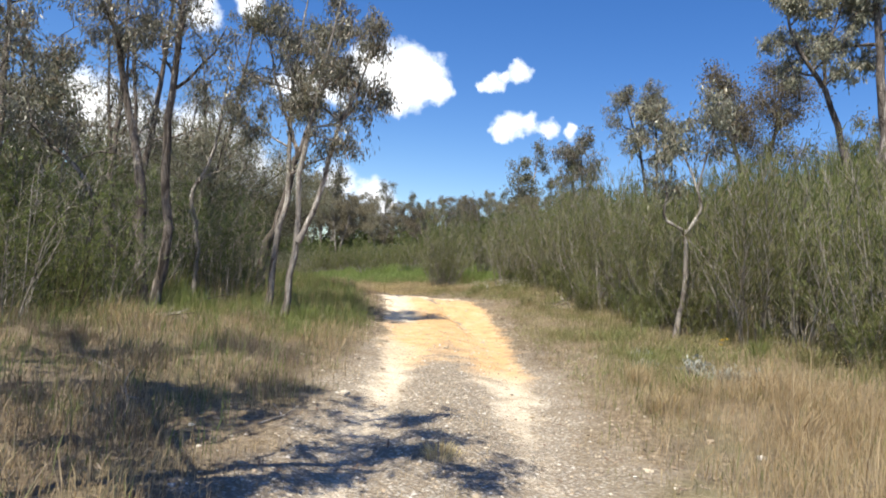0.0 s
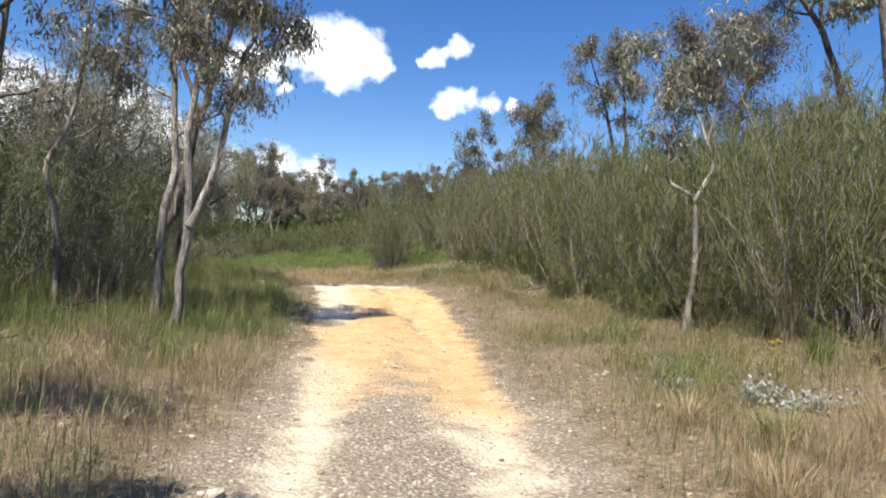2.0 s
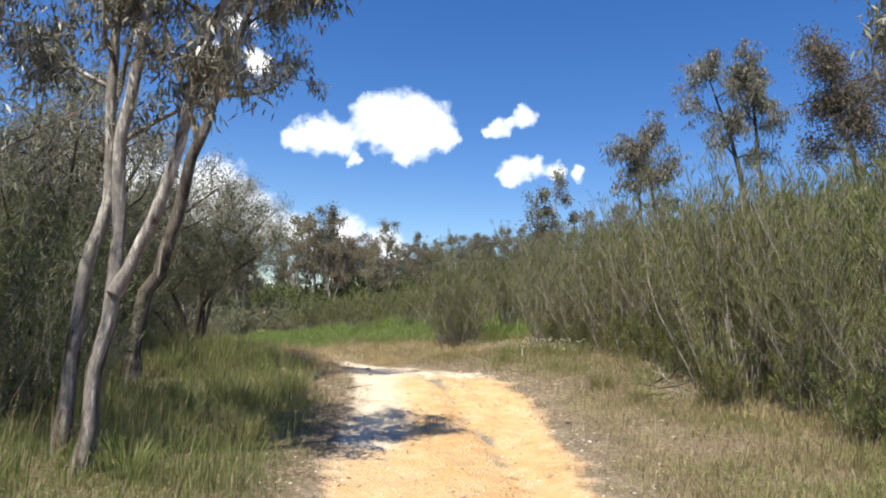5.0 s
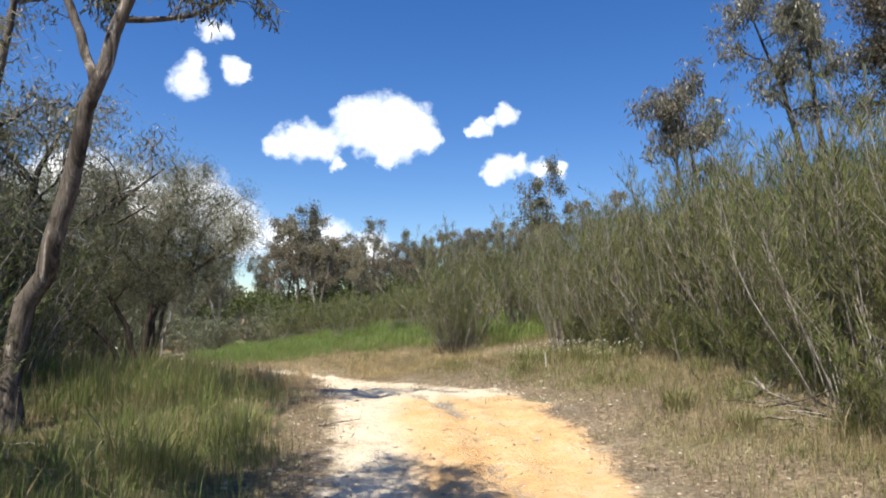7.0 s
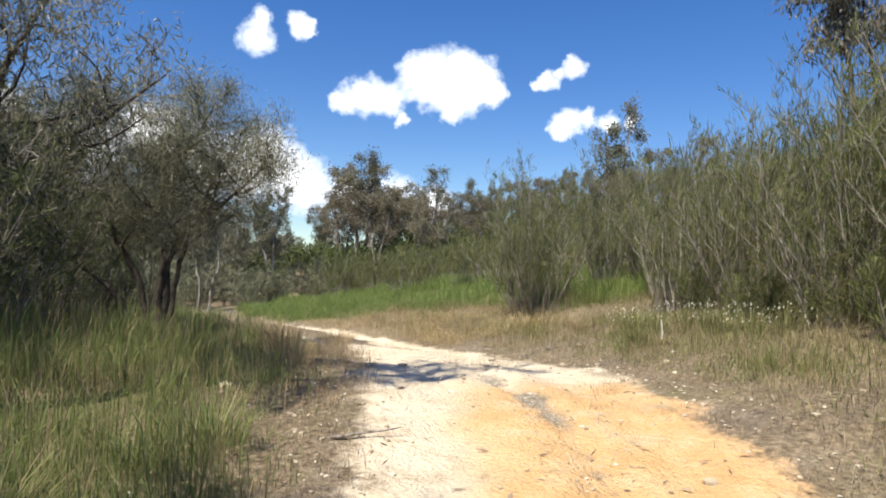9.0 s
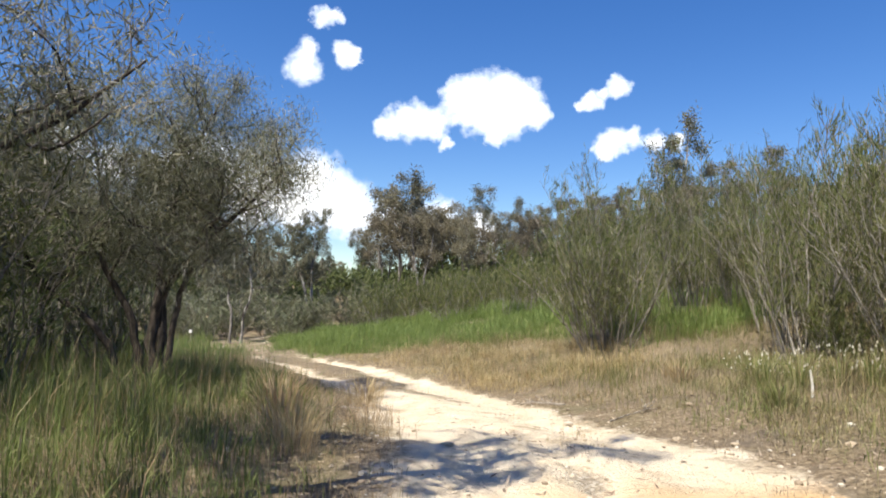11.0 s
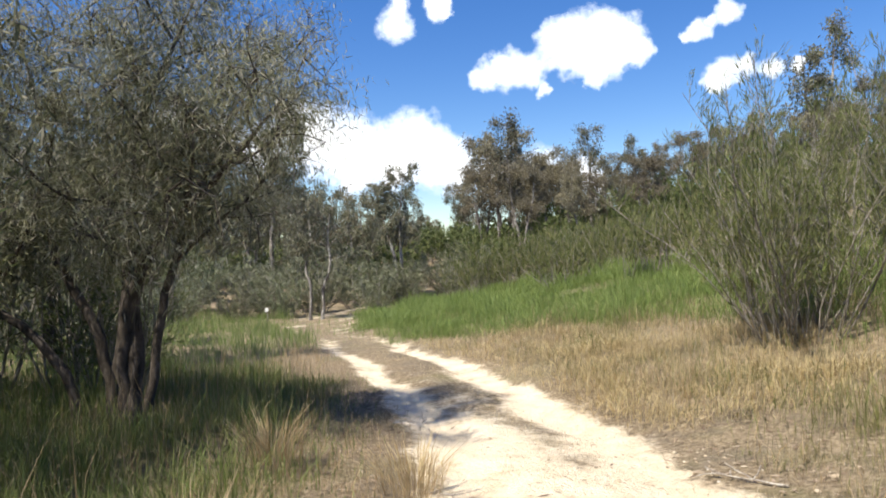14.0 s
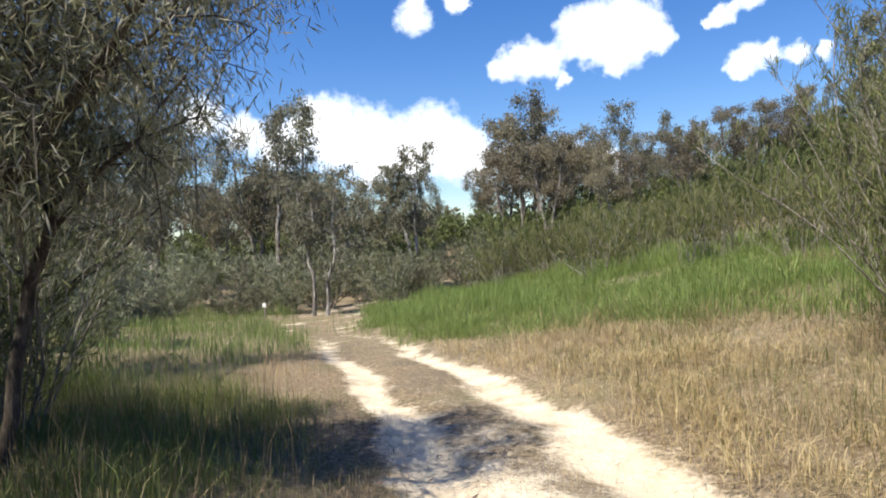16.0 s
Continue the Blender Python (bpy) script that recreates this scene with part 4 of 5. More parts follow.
# ---- grass ----
def blades(name, label, roots, height, material, seed, per=9, tuft=0.09, width=0.0035, lean=0.5):
    """Tufts of bent blades at the given roots, as one sheet of grass."""
    g = np.random.default_rng(seed)
    n = len(roots) * per
    # taller and shorter patches, a stride or less across
    height = height * np.array([max(0.35, 1.0 + 1.3 * noise.noise((x * 1.1, y * 1.1, seed)) + 0.5 * noise.noise((x * 3.1, y * 3.1, seed))) for x, y, z in roots])
    base = np.repeat(roots, per, 0)
    base[:, :2] += g.normal(size=(n, 2)) * tuft
    h = np.repeat(height, per) * g.uniform(0.4, 1.2, n)
    az = g.uniform(0, 2 * math.pi, n)
    d = np.stack([np.cos(az), np.sin(az), 0 * az], -1)
    s = np.stack([-np.sin(az), np.cos(az), 0 * az], -1) * (width * g.uniform(0.6, 1.4, n))[:, None]
    le = (g.uniform(0.1, 1.0, n) ** 1.5 * lean * h)[:, None]
    up = np.array([0, 0, 1.0]) * h[:, None]
    knee = base + d * le * 0.3 + up * 0.55
    v = np.stack([base, knee + s, base + d * le + up * (1 - 0.25 * le / h[:, None]), knee - s], 1).reshape(-1, 3)
    me = array_mesh(name, v, np.arange(4 * n).reshape(-1, 4))
    return tagged(place(name, me, material), label, "grass", kind="stuff")


def sow(count, x0, x1, y0, y1, chance, seed):
    """Random roots where chance(x, y) allows."""
    g = np.random.default_rng(seed)
    out = []
    for _ in range(count):
        x, y = g.uniform(x0, x1), g.uniform(y0, y1)
        if g.uniform() < chance(x, y):
            out.append((x, y, ground(x, y) + bumps(x, y) - 0.01))
    return np.array(out)


def clump(x, y, k=0.0, scale=0.45):
    return max(0.0, min(1.0, 0.5 + 1.3 * noise.noise((x * scale, y * scale, 11.0 + k))))


def verge(x, y):
    """Metres outside the track's edge; minus inside."""
    return abs(track_offset(x, y)) - lerp_table(y, TRACK_W)


def left_green(x, y):
    d = track_offset(x, y)
    if d > 0 or verge(x, y) < 0.15:
        return 0
    reach = lerp_table(y, ((12, 0.8), (17, 1.1), (20.5, 2.3), (24, 1.7), (28, 1.0))) * (1 + 0.5 * noise.noise((x * 0.8, y * 0.8, 21.0)))
    return min(1, verge(x, y) / reach) ** 1.6 * (lerp_table(y, ((2, 0.1), (8, 0.2), (10.5, 0.45), (12.2, 1.0), (30, 1.0))))


def right_green(x, y):
    d = track_offset(x, y)
    if d < 0 or verge(x, y) < 0.25:
        return 0
    return (0.12 + 0.88 * clump(x, y, 0, 0.8)) * min(1, verge(x, y) / 1.2) * lerp_table(y, ((4, 0.25), (7, 0.6), (9, 1.0), (30, 0.9)))


def dry_any(x, y):
    v = verge(x, y)
    if v < 0.05:
        return 0.0
    side = lerp_table(y, ((6.5, 0.9), (8.5, 0.5), (10.5, 0.3), (21, 0.35), (25, 0.9))) if track_offset(x, y) > 0 else lerp_table(y, ((8, 0.9), (12, 0.45), (14, 0.15), (18, 0.2), (21, 0.35), (25, 0.3), (30, 0.6)))
    return min(1, v / 0.7) * clump(x, y, 5) * side


def lush(x, y):
    top = lerp_table(y, SCRUB_EDGE)
    low = lerp_table(y, ((28, 0.2), (29.2, -1.2), (30.4, -4.4), (31.6, -7.0), (35, -9.4), (38, -10.4), (40, -9.8)))
    low += 0.9 * noise.noise((x * 0.5, y * 0.5, 31.0)) + 0.5 * noise.noise((x * 1.7, y * 1.7, 33.0))
    return min(1.0, 0.35 + (x - low) * 0.6) if low < x < top + 5.0 else 0.0


def median(x, y):
    d = track_offset(x, y)
    amount = lerp_table(y, ((8, 1.0), (11, 0.1), (13, 0.02), (21.5, 0.05), (23.5, 0.9), (26, 1.0), (40, 1.0)))
    return 0.9 * island(x, y) + amount * (math.exp(-(d / 0.3) ** 2) * 0.8 + (0.35 if 0.95 < abs(d) < 1.6 else 0.0))


def heights(n, lo, hi, seed):
    return np.random.default_rng(seed).uniform(lo, hi, n)


r = sow(24000, -9, -0.5, 2, 27, left_green, 1)
blades("green_grass", "long green seeding grass on the verge", r, heights(len(r), 0.12, 0.42, 2), GRASS_LONG, 3, per=10, width=0.0026, lean=1.05)
r = sow(13000, -8, -0.5, 10, 27, left_green, 41)
blades("low_grass", "low matted green and dead grass under the long blades", r, heights(len(r), 0.06, 0.16, 42), GRASS_LONG, 43, per=7, tuft=0.12, width=0.0034, lean=1.8)
r = sow(3000, -8, -0.5, 9, 27, left_green, 44)
blades("seeding_grass", "pale seeding grass stalks on the verge", r, heights(len(r), 0.3, 0.6, 45), GRASS_DRY, 46, per=4, tuft=0.1, width=0.0016, lean=0.6)
r = sow(9000, 0.8, 6, 10, 25, lambda x, y: 0.8 * min(1.0, max(0.0, verge(x, y))), 47)
blades("low_grass", "low matted dead grass below the scrub", r, heights(len(r), 0.05, 0.14, 48), GRASS_DEAD, 49, per=6, tuft=0.12, width=0.0031, lean=1.8)
r = sow(38000, -5, 8, 2, 31, right_green, 4)
blades("green_grass", "patchy green grass below the scrub", r, heights(len(r), 0.08, 0.3, 5), GRASS_GREEN, 6, per=10, width=0.0026, lean=1.0)
r = sow(24000, -8, 7.5, 1, 33, dry_any, 7)
blades("dry_grass", "dry straw-coloured grass beside the track", r, heights(len(r), 0.08, 0.32, 8), GRASS_DRY, 9, per=9, width=0.0022, lean=1.1)
r = sow(6500, 0.9, 6, 2, 8.0, lambda x, y: min(1.0, max(0.0, verge(x, y) - 0.5)) * clump(x, y, 5, 0.7), 22)
blades("dry_grass", "thick golden dry grass beside the gravel", r, heights(len(r), 0.14, 0.38, 23), GRASS_DRY, 24, per=10, width=0.0019, lean=0.9)
r = sow(14000, -9, 2.5, 24.5, 33, lambda x, y: 0.25 + 0.75 * clump(x, y, 8, 0.6) if track_offset(x, y) > 1.2 and not lush(x, y) else 0.0, 25)
blades("dry_grass", "golden dry grass below the green patch", r, heights(len(r), 0.1, 0.28, 26), GRASS_DRY, 27, per=9, width=0.0034, lean=2.0)
r = sow(30000, -11, 4.5, 26.5, 39.5, lush, 10)
blades("lush_grass", "bright green dense grass on the inside of the bend", r, heights(len(r), 0.14, 0.33, 11), GRASS_LUSH, 12, per=9, tuft=0.15, width=0.0046, lean=0.9)
r = sow(9000, -12, 2.5, 1, 36, median, 13)
blades("short_grass", "short sparse grass between the wheel ruts", r, heights(len(r), 0.04, 0.15, 14), GRASS_DRY, 15, per=9, width=0.0015)
r = sow(16000, -6, 3, 9, 27, lambda x, y: 0.8 * clump(x, y, 3, 1.1) if -0.2 < verge(x, y) < 0.45 else 0.0, 28)
blades("short_grass", "short dead grass fringing the bare track", r, heights(len(r), 0.03, 0.13, 29), GRASS_DEAD, 30, per=8, tuft=0.08, width=0.0021, lean=1.4)
r = sow(6000, -22, -8, 24, 38, lambda x, y: 1.0 if verge(x, y) > 0.2 else 0.1, 16)
blades("green_grass", "long grass by the far bend", r, heights(len(r), 0.12, 0.35, 17), GRASS_LONG, 18, per=9, tuft=0.14, width=0.0043)
r = sow(21000, -6, 6.5, 1.5, 27, lambda x, y: min(1.0, max(0.0, verge(x, y) + 0.15)), 19)
blades("grass_thatch", "flattened dead grass and stalks over the soil", r, heights(len(r), 0.03, 0.08, 20), GRASS_DEAD, 21, per=5, tuft=0.1, width=0.0020, lean=3.2)
r = sow(9000, -7, -0.9, 2.5, 11, lambda x, y: min(1.0, max(0.0, verge(x, y) / 0.8)) * clump(x, y, 12, 0.9), 71)
blades("dead_grass", "clumps of grey-brown dead grass in the shade", r, heights(len(r), 0.06, 0.24, 72), GRASS_DEAD, 73, per=10, tuft=0.1, width=0.0026, lean=1.5)
r = sow(4500, -7, -0.9, 2.5, 11, lambda x, y: min(1.0, max(0.0, verge(x, y) / 0.8)) * clump(x, y, 14, 0.7) ** 2, 74)
blades("dry_grass", "pale straw tufts among leaf litter", r, heights(len(r), 0.08, 0.28, 75), GRASS_DRY, 76, per=9, tuft=0.08, width=0.0024, lean=1.2)
r = sow(15000, 0.8, 6.5, 7.5, 25, right_green, 61)
blades("low_grass", "low olive grass and weeds below the scrub", r, heights(len(r), 0.05, 0.17, 62), GRASS_GREEN, 63, per=9, tuft=0.13, width=0.0034, lean=1.7)
r = sow(5000, -4.2, -0.2, 17.5, 27, lambda x, y: 0.9 * clump(x, y, 7, 1.3) if track_offset(x, y) < 0 and -0.15 < verge(x, y) < 1.9 else 0.0, 64)
blades("short_grass", "sparse straw and short green grass on the sandy edge", r, heights(len(r), 0.04, 0.17, 65), GRASS_DRY, 66, per=7, tuft=0.1, width=0.0024, lean=1.2)
r = sow(1500, -4.5, 1, 17.5, 25, lambda x, y: 1.0 if abs(verge(x, y)) > 0.25 and noise.noise((x * 1.1, y * 0.8, 41.0)) > 0.28 and verge(x, y) < 0 else 0.0, 67)
blades("short_grass", "small patches of dead grass on the pale track", r, heights(len(r), 0.02, 0.08, 68), GRASS_DEAD, 69, per=8, tuft=0.06, width=0.0024, lean=1.4)


# ---- loose things on the ground ----
def litter(count, seed):
    """Fallen gum leaves and bark flakes lying on the soil."""
    g = np.random.default_rng(seed)
    p = sow(count, -6, 6.5, 1.5, 26, lambda x, y: 0.9 if verge(x, y) > 0 else 0.25 + 0.6 * wash_rut(x, y), seed)
    p[:, 2] += 0.012
    n = len(p)
    d = unit(np.concatenate([g.normal(size=(n, 2)), g.normal(size=(n, 1)) * 0.12], 1))
    s = unit(np.cross(d, np.array([0, 0, 1.0]) + g.normal(size=(n, 3)) * 0.25))
    l, w = g.uniform(0.04, 0.11, n)[:, None], g.uniform(0.008, 0.024, n)[:, None]
    v = np.stack([p, p + d * l * 0.45 + s * w * 0.5, p + d * l, p + d * l * 0.45 - s * w * 0.5], 1).reshape(-1, 3)
    me = array_mesh("leaf_litter", v, np.arange(4 * n).reshape(-1, 4))
    return tagged(place("leaf_litter", me, LITTER), "fallen gum leaves and bark flakes on the soil", "leaf litter", kind="stuff")


LITTER = leaf_material("fallen_leaf", (0.14, 0.09, 0.06), (0.3, 0.22, 0.15), (0.5, 0.42, 0.32), 0.7, 0.3, 0.1)
litter(26000, 31)


def stone_mesh(seed, flat=0.65):
    g = np.random.default_rng(seed)
    bm = bmesh.new()
    bmesh.ops.create_icosphere(bm, subdivisions=1, radius=1.0)
    for v in bm.verts:
        v.co *= g.uniform(0.72, 1.15)
        v.co.z *= flat
    me = bpy.data.meshes.new("stone")
    bm.to_mesh(me)
    bm.free()
    me.materials.append(STONE)
    return me


STONES = [stone_mesh(200 + k) for k in range(6)]
g = np.random.default_rng(33)
made = 0
while made < 170:
    x, y = g.uniform(-3.2, 3.4), g.uniform(3.0, 24)
    if abs(track_offset(x, y)) > 2.4 or (verge(x, y) < -0.25 and g.uniform() < 0.7):
        continue
    size = g.uniform(0.018, 0.04) * (1.7 if g.uniform() < 0.12 else 1.0)
    ob = new("stone", STONES[made % 6])
    ob.matrix_world = Matrix.LocRotScale((x, y, ground(x, y) + bumps(x, y) + size * 0.2), Euler((0, 0, g.uniform(0, 6.28))), (size * g.uniform(0.8, 1.5), size, size))
    tagged(ob, "small pale weathered stone lying on the track", "stone", "stones on the track")
    made += 1


def gravel(count, seed):
    """Angular pebbles, too many to count, as one mesh."""
    g = np.random.default_rng(seed)
    shapes = []
    for me in STONES:
        co = np.empty(len(me.vertices) * 3, np.float32)
        me.vertices.foreach_get("co", co)
        shapes.append(co.reshape(-1, 3))
    tri = np.array([list(p.vertices) for p in STONES[0].polygons])

    def chance(x, y):
        bare, _, _, grit = cover(x, y)
        if -0.25 < verge(x, y) < 0.3 and y > 9:
            return 0.6
        return 0.5 * wash_rut(x, y) + grit * 0.9 * (lerp_table(y, ((6, 0.3), (9, 0.75), (12, 0.6), (15, 0.12))) + 0.7 * (1 - max(0.0, min(1.0, bare))))

    p = sow(count, -3, 3.5, 1.5, 24, chance, seed)
    vs, fs = [], []
    for i, q in enumerate(p):
        s, a = g.uniform(0.006, 0.019), g.uniform(0, 6.28)
        v = shapes[i % 6] * s * np.array([g.uniform(0.8, 1.5), 1, 1])
        vs.append(np.stack([v[:, 0] * math.cos(a) - v[:, 1] * math.sin(a), v[:, 0] * math.sin(a) + v[:, 1] * math.cos(a), v[:, 2]], -1) + q + [0, 0, 0.012])
        fs.append(tri + 12 * i)
    me = array_mesh("gravel", np.concatenate(vs), np.concatenate(fs))
    tagged(place("gravel", me, STONE), "loose pale and grey gravel on the track", "gravel", kind="stuff")


gravel(13000, 34)


SEED = leaf_material("pale_seed_head", (0.5, 0.45, 0.34), (0.66, 0.62, 0.5), (0.78, 0.75, 0.64), 0.8, 0.2, 0.3)


def tussock(x, y, seed, label, height=0.3, count=140, spread=0.13, material=None, heads=0):
    """One tuft of grass as a thing."""
    g = np.random.default_rng(seed)
    az = g.uniform(0, 2 * math.pi, count)
    r = spread * np.sqrt(g.uniform(0, 1, count)) * 0.5
    d = np.stack([np.cos(az), np.sin(az), 0 * az], -1)
    s = np.stack([-np.sin(az), np.cos(az), 0 * az], -1) * 0.0035
    h = (height * g.uniform(0.5, 1.1, count))[:, None]
    base = d * r[:, None] - [0, 0, 0.02]
    out = d * (g.uniform(0.1, 0.8, count))[:, None] * h
    knee = base + out * 0.35 + np.array([0, 0, 0.6]) * h
    v = np.stack([base, knee + s, base + out + np.array([0, 0, 0.92]) * h, knee - s], 1).reshape(-1, 3)
    ob = place("grass_tussock", array_mesh("grass_tussock", v, np.arange(4 * count).reshape(-1, 4)), material or GRASS_GREEN)
    ob.location = (x, y, ground(x, y) + bumps(x, y))
    if heads:
        tips = v.reshape(-1, 4, 3)[:heads, 2]
        l = np.full(heads, 0.035)
        tagged(place("seed_fluff", leaf_mesh("seed_fluff", tips - [0, 0, 0.01], unit(np.tile([0.1, 0, 1.0], (heads, 1))), l, l * 0.5, g), SEED, ob, "pale seed heads"), kind="stuff")
    return tagged(ob, label, "grass", "grass tussocks")


for n, (x, y, h, w, m) in enumerate(((2.18, 17.1, 0.32, 0.3, 0), (2.9, 18.2, 0.3, 0.3, 0), (2.45, 16.1, 0.26, 0.25, 0), (3.2, 15.6, 0.3, 0.3, 0), (-2.35, 12.1, 0.4, 0.4, 2), (-1.9, 13.4, 0.4, 0.35, 0), (2.75, 7.3, 0.36, 0.3, 0), (2.35, 7.9, 0.34, 0.3, 1), (4.7, 8.5, 0.36, 0.4, 0), (3.6, 7.4, 0.3, 0.4, 1), (2.2, 6.4, 0.3, 0.35, 1), (3.0, 5.6, 0.34, 0.4, 1), (0.1, 5.0, 0.13, 0.3, 1), (-2.6, 19.4, 0.42, 0.35, 1), (-3.2, 20.6, 0.45, 0.4, 1), (-2.9, 22.3, 0.4, 0.4, 1), (-4.1, 22.6, 0.5, 0.4, 1), (1.1, 21.2, 0.3, 0.3, 0), (0.6, 23.3, 0.3, 0.3, 1), (-2.2, 16.6, 0.4, 0.35, 0), (-2.5, 15.2, 0.45, 0.35, 0))):
    tussock(x, y, 300 + n, ("green grass tussock on the verge", "golden dry grass tussock on the verge", "pale lime-green grass tussock at the foot of a gum tree")[m], h, 190, w, (GRASS_GREEN, GRASS_DRY, GRASS_LUSH)[m])

for n, (x, y, size) in enumerate(((3.25, 8.37, 1.0), (3.6, 8.1, 0.8), (2.75, 9.0, 0.7), (3.0, 9.9, 0.6))):
    scrub("silver_shrub", on(x, y, 0.02), 320 + n, "low silver-leaved shrub among dry grass", height=0.34 * size, stems=16, spread=0.42 * size, twigs=5, needles=9, leaf=0.05, width=0.024, bare=0.2, upright=0.4, stem_r=0.005, foliage=SILVER_LEAF, group="silver shrubs")


def fallen_branch(x, y, length, turn, seed, label, radius=0.025, forks=5, lift=0.05):
    """A dead branch with its side sticks, lying on the ground."""
    g = np.random.default_rng(seed)
    root = new("fallen_branch")
    root.location = (x, y, ground(x, y) + bumps(x, y) + radius)
    way = np.array([math.cos(turn), math.sin(turn), lift])
    line = branch(g, (0, 0, 0), way, length, 8, 0.12)
    line[:, 2] = np.linspace(0, lift * length, 8) + [ground(x + p[0], y + p[1]) - ground(x, y) for p in line]
    w = Wood()
    w.tube(line, np.linspace(radius, radius * 0.35, 8), 7)
    place("bough", w.mesh("bough"), BARK_DARK if radius > 0.015 else DEAD_WOOD, root)
    for _ in range(forks):
        q = line[g.integers(2, 8)]
        d = way + g.normal(size=3) * [0.8, 0.8, 0.25] + [0, 0, 0.25]
        w = Wood()
        w.tube(branch(g, q, d, length * g.uniform(0.2, 0.45), 5, 0.2), np.linspace(radius * 0.5, 0.004, 5), 5)
        place("side_stick", w.mesh("side_stick"), DEAD_WOOD, root)
    return tagged(root, label, "branch", "fallen branches")


fallen_branch(-4.7, 12.2, 1.3, 0.5, 401, "grey dead branch leaning out of dark scrub", 0.02, 7, 0.22)
fallen_branch(-4.4, 9.4, 1.0, 0.8, 402, "dead branch lying in dry grass", 0.018, 5, 0.15)
fallen_branch(2.9, 17.0, 0.9, 0.5, 403, "grey dead branch among tussocks under the scrub", 0.02, 6, 0.1)
fallen_branch(3.3, 16.3, 0.8, 2.2, 404, "grey dead branch among tussocks under the scrub", 0.018, 6, 0.15)
fallen_branch(4.9, 9.0, 1.2, 0.2, 405, "pile of dead sticks below the scrub", 0.02, 7, 0.2)
fallen_branch(5.0, 8.7, 1.0, -0.4, 406, "pile of dead sticks below the scrub", 0.016, 7, 0.2)
fallen_branch(-2.3, 5.15, 0.4, 1.7, 411, "forked dead stick standing in dry grass", 0.01, 4, 0.7)
fallen_branch(-3.0, 6.6, 0.6, 2.7, 412, "grey dead stick lying in dry grass", 0.011, 4, 0.1)
fallen_branch(-1.55, 16.85, 0.45, 0.4, 413, "dark dead stick lying at the track's edge", 0.012, 1, 0.03)
fallen_branch(-1.35, 5.4, 0.35, 0.9, 407, "short dead stick lying on gravel", 0.01, 2, 0.15)
fallen_branch(-3.1, 21.9, 0.45, 0.1, 408, "short pale stick lying beside the track", 0.01, 1, 0.02)
fallen_branch(-0.7, 22.9, 0.5, 2.6, 409, "dead twigs lying at the track's edge", 0.009, 5, 0.1)
fallen_branch(-0.3, 21.6, 0.4, 0.4, 410, "dead twigs lying at the track's edge", 0.009, 5, 0.1)


def stick_pile(x, y, seed, label, across=0.6, sticks=22, longest=0.7):
    """Dead twigs heaped on the ground, each a part."""
    g = np.random.default_rng(seed)
    root = new("stick_pile")
    root.location = (x, y, ground(x, y))
    for k in range(sticks):
        a, r = g.uniform(0, 6.28), across * math.sqrt(g.uniform(0, 1))
        px, py = r * math.cos(a), r * math.sin(a)
        turn, ln = g.uniform(0, 6.28), longest * g.uniform(0.35, 1.0)
        foot = (px, py, ground(x + px, y + py) - ground(x, y) + 0.02 + 0.12 * g.uniform(0, 1) * (1 - r / across))
        w = Wood()
        rad = g.uniform(0.004, 0.011)
        w.tube(branch(g, foot, (math.cos(turn), math.sin(turn), g.uniform(0.0, 0.45)), ln, 5, 0.16), np.linspace(rad, rad * 0.4, 5), 5)
        place("stick", w.mesh("stick"), DEAD_WOOD if k % 3 else BARK_WATTLE, root)
    return tagged(root, label, "sticks", "piles of dead sticks")


stick_pile(-3.52, 15.49, 421, "pile of grey dead sticks under a dark gum tree", 0.7, 26)
stick_pile(2.99, 16.34, 422, "heap of bleached dead twigs below the scrub", 0.6, 26)
stick_pile(3.01, 17.63, 423, "heap of bleached dead twigs below the scrub", 0.5, 18, 0.5)
stick_pile(5.3, 9.1, 424, "heap of grey dead twigs below the scrub", 0.6, 22)
stick_pile(-5.6, 9.9, 425, "grey dead sticks under dark scrub", 0.7, 18, 0.9)


def fern(x, y, seed, label, size=0.5, fronds=9):
    """A low fern: arching fronds of paired leaflets."""
    g = np.random.default_rng(seed)
    root = new("fern")
    root.location = (x, y, ground(x, y))
    for k in range(fronds):
        az = k * 6.28 / fronds + g.uniform(-0.3, 0.3)
        out = np.array([math.cos(az), math.sin(az), 0])
        side = np.array([-math.sin(az), math.cos(az), 0])
        ln = size * g.uniform(0.7, 1.1)
        f = np.linspace(0, 1, 13)[:, None]
        rib = out * f * ln + np.array([0, 0, 1.0]) * ln * (0.95 * f - 0.75 * f * f)
        p = np.concatenate([rib[1:]] * 2)
        d = unit(np.concatenate([np.repeat((out * 0.5 + side)[None], 12, 0), np.repeat((out * 0.5 - side)[None], 12, 0)]) + g.normal(size=(24, 3)) * 0.12)
        l = np.tile(ln * 0.32 * np.sin(np.linspace(0.35, 3.0, 12)), 2)
        place("frond", leaf_mesh("frond", p, d, l, l * 0.28, g), GRASS_LUSH, root)
    return tagged(root, label, "fern", "ferns")


peg = Wood()
peg.tube([(0, 0, -0.04), (0.006, 0, 0.1), (-0.01, 0.004, 0.24)], (0.013, 0.012, 0.008), 7)
stalk = place("broken_stalk", peg.mesh("broken_stalk"), BLEACHED)
stalk.location = (1.44, 21.47, ground(1.44, 21.47))
tagged(stalk, "short bleached white broken stalk standing in grass", "stick")

fern(-4.58, 14.08, 501, "green fern in the shade of gum trees", 0.55)
fern(-5.08, 14.48, 502, "green fern in the shade of gum trees", 0.45)


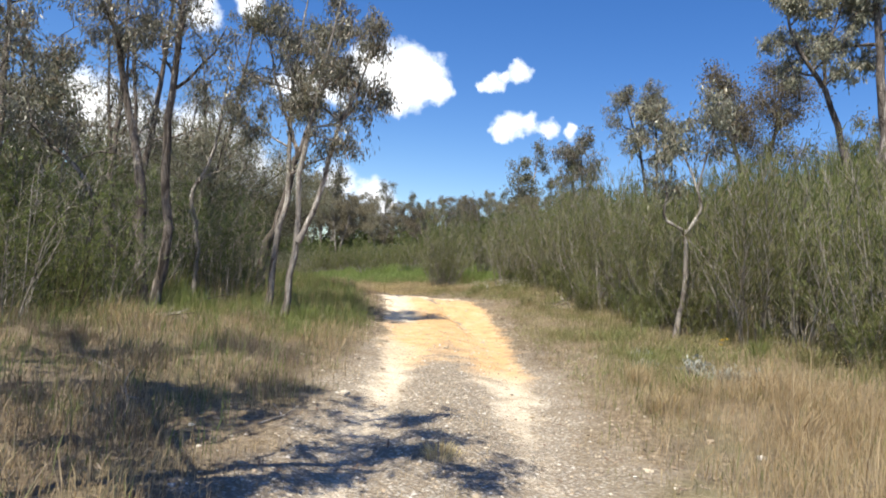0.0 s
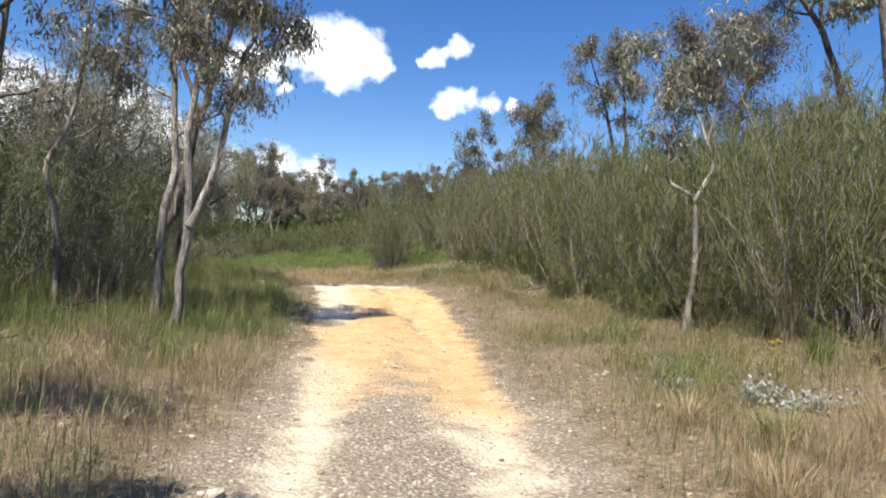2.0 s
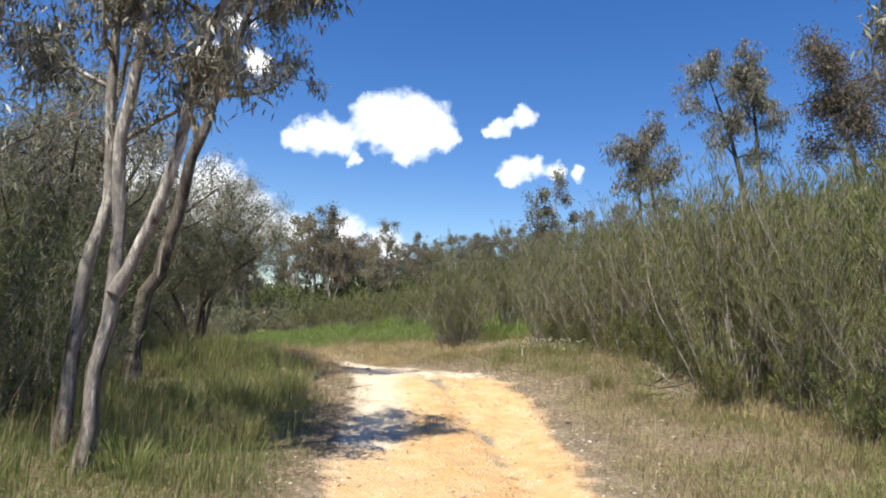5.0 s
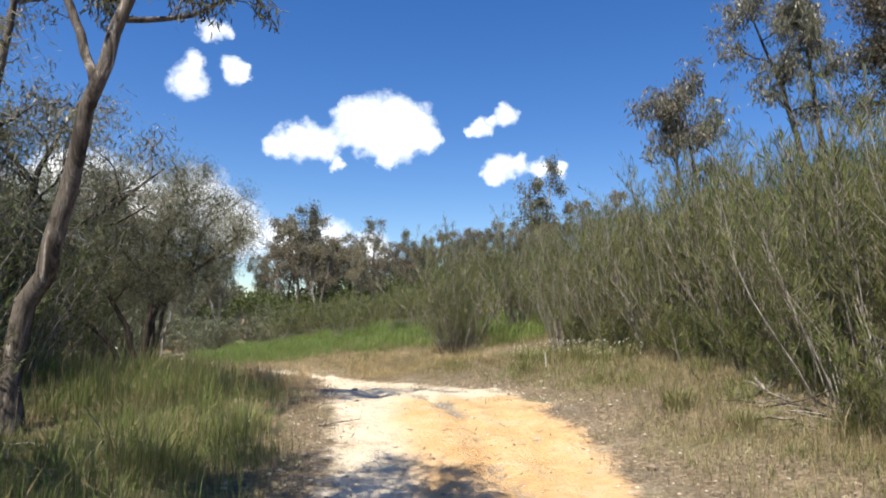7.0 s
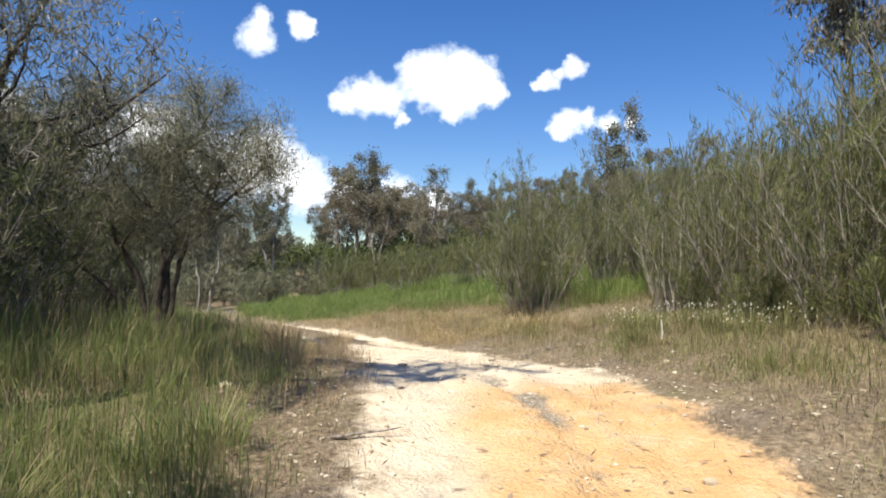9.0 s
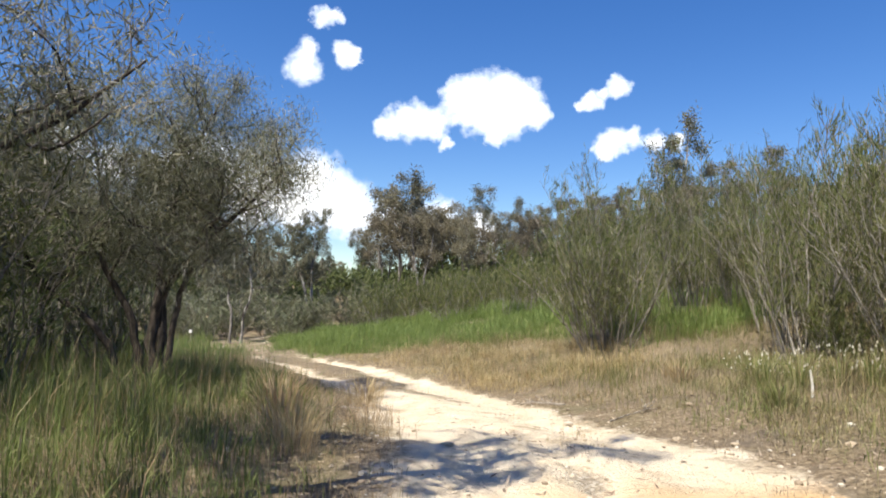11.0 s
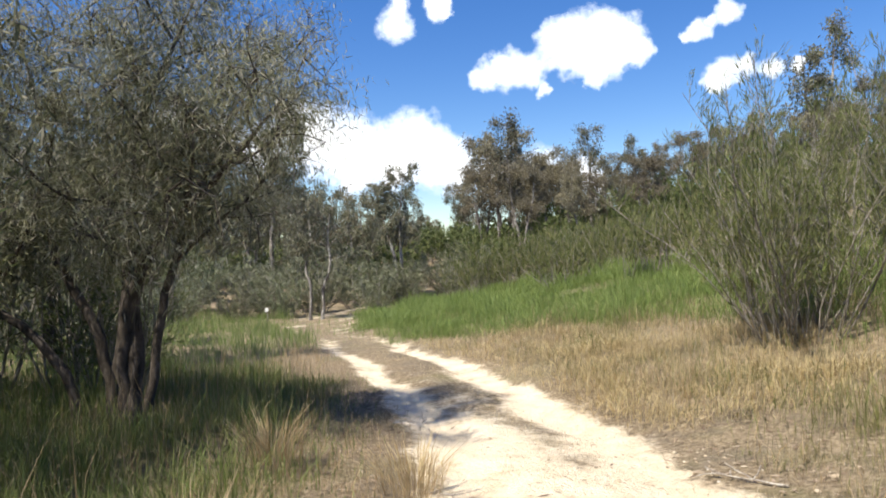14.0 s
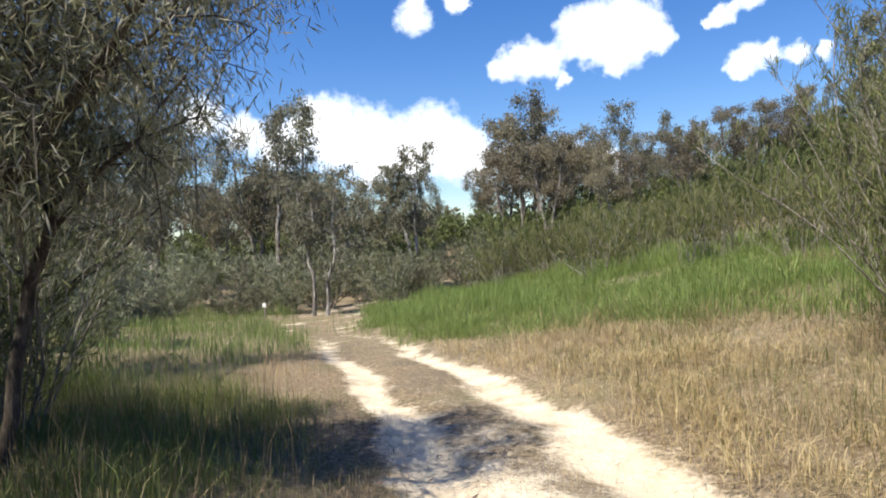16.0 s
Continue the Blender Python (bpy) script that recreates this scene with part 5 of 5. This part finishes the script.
def daisy(x, y, seed):
    """A small plant with yellow flower heads on thin stalks."""
    g = np.random.default_rng(seed)
    root = new("yellow_flower")
    root.location = (x, y, ground(x, y))
    for k in range(4):
        az, ln = g.uniform(0, 6.28), g.uniform(0.16, 0.28)
        top = np.array([math.cos(az) * 0.07, math.sin(az) * 0.07, ln])
        w = Wood()
        w.tube([(0, 0, -0.02), top * 0.5 + [0, 0, 0.02], top], (0.004, 0.003, 0.002), 4)
        stalk = place("stalk", w.mesh("stalk"), GRASS_GREEN, root)
        n = 12
        a = np.arange(n) * 6.28 / n
        d = unit(np.stack([np.cos(a), np.sin(a), 0 * a + 0.25], -1))
        l = np.full(n, 0.026)
        place("flower_head", leaf_mesh("flower_head", np.repeat(top[None], n, 0), d, l, l * 0.5, g), PETAL, stalk)
    return tagged(root, "small plant with yellow flower heads in grass", "flower", "yellow flowers")


PETAL = leaf_material("yellow_petal", (0.6, 0.42, 0.03), (0.72, 0.52, 0.05), (0.8, 0.62, 0.1), 0.6, 0.3, 0.3)
daisy(3.88, 9.50, 511)
daisy(4.06, 9.60, 512)
tussock(4.55, 9.66, 340, "leafy lime-green tussock below the scrub", 0.34, 150, 0.2, GRASS_LUSH)
for n in range(9):
    tussock(1.2 + 0.16 * n + 0.1 * math.sin(n * 5), 22.3 - 0.22 * n, 350 + n, "grass tussock with pale seed heads below the scrub", 0.42, 90, 0.25, GRASS_GREEN, 34)

# marker at the bend
post = new("marker_post")
post.location = on(-13.0, 36.3, 0.0)
w = Wood()
w.tube([(0, 0, -0.05), (0, 0, 0.2), (0, 0, 0.42)], (0.022, 0.022, 0.02), 8)
place("stake", w.mesh("stake"), DEAD_WOOD, post)
bm = bmesh.new()
bmesh.ops.create_cube(bm, size=1.0, matrix=pose(0, -0.03, 0.4) @ Matrix.Diagonal((0.11, 0.012, 0.11, 1)))
bmesh.ops.bevel(bm, geom=bm.edges[:], offset=0.004, segments=1, affect="EDGES")
plate = bpy.data.meshes.new("plate")
bm.to_mesh(plate)
bm.free()
white = Mat("white_painted_plate")
white.base(white.ramp(white.noise(25), (0.3, (0.7, 0.69, 0.66)), (0.7, (0.82, 0.82, 0.8))), 0.5, 0.4)
place("plate", plate, white.m, post, "small white square plate")
tagged(post, "low stake with a small white plate in grass", "marker post")
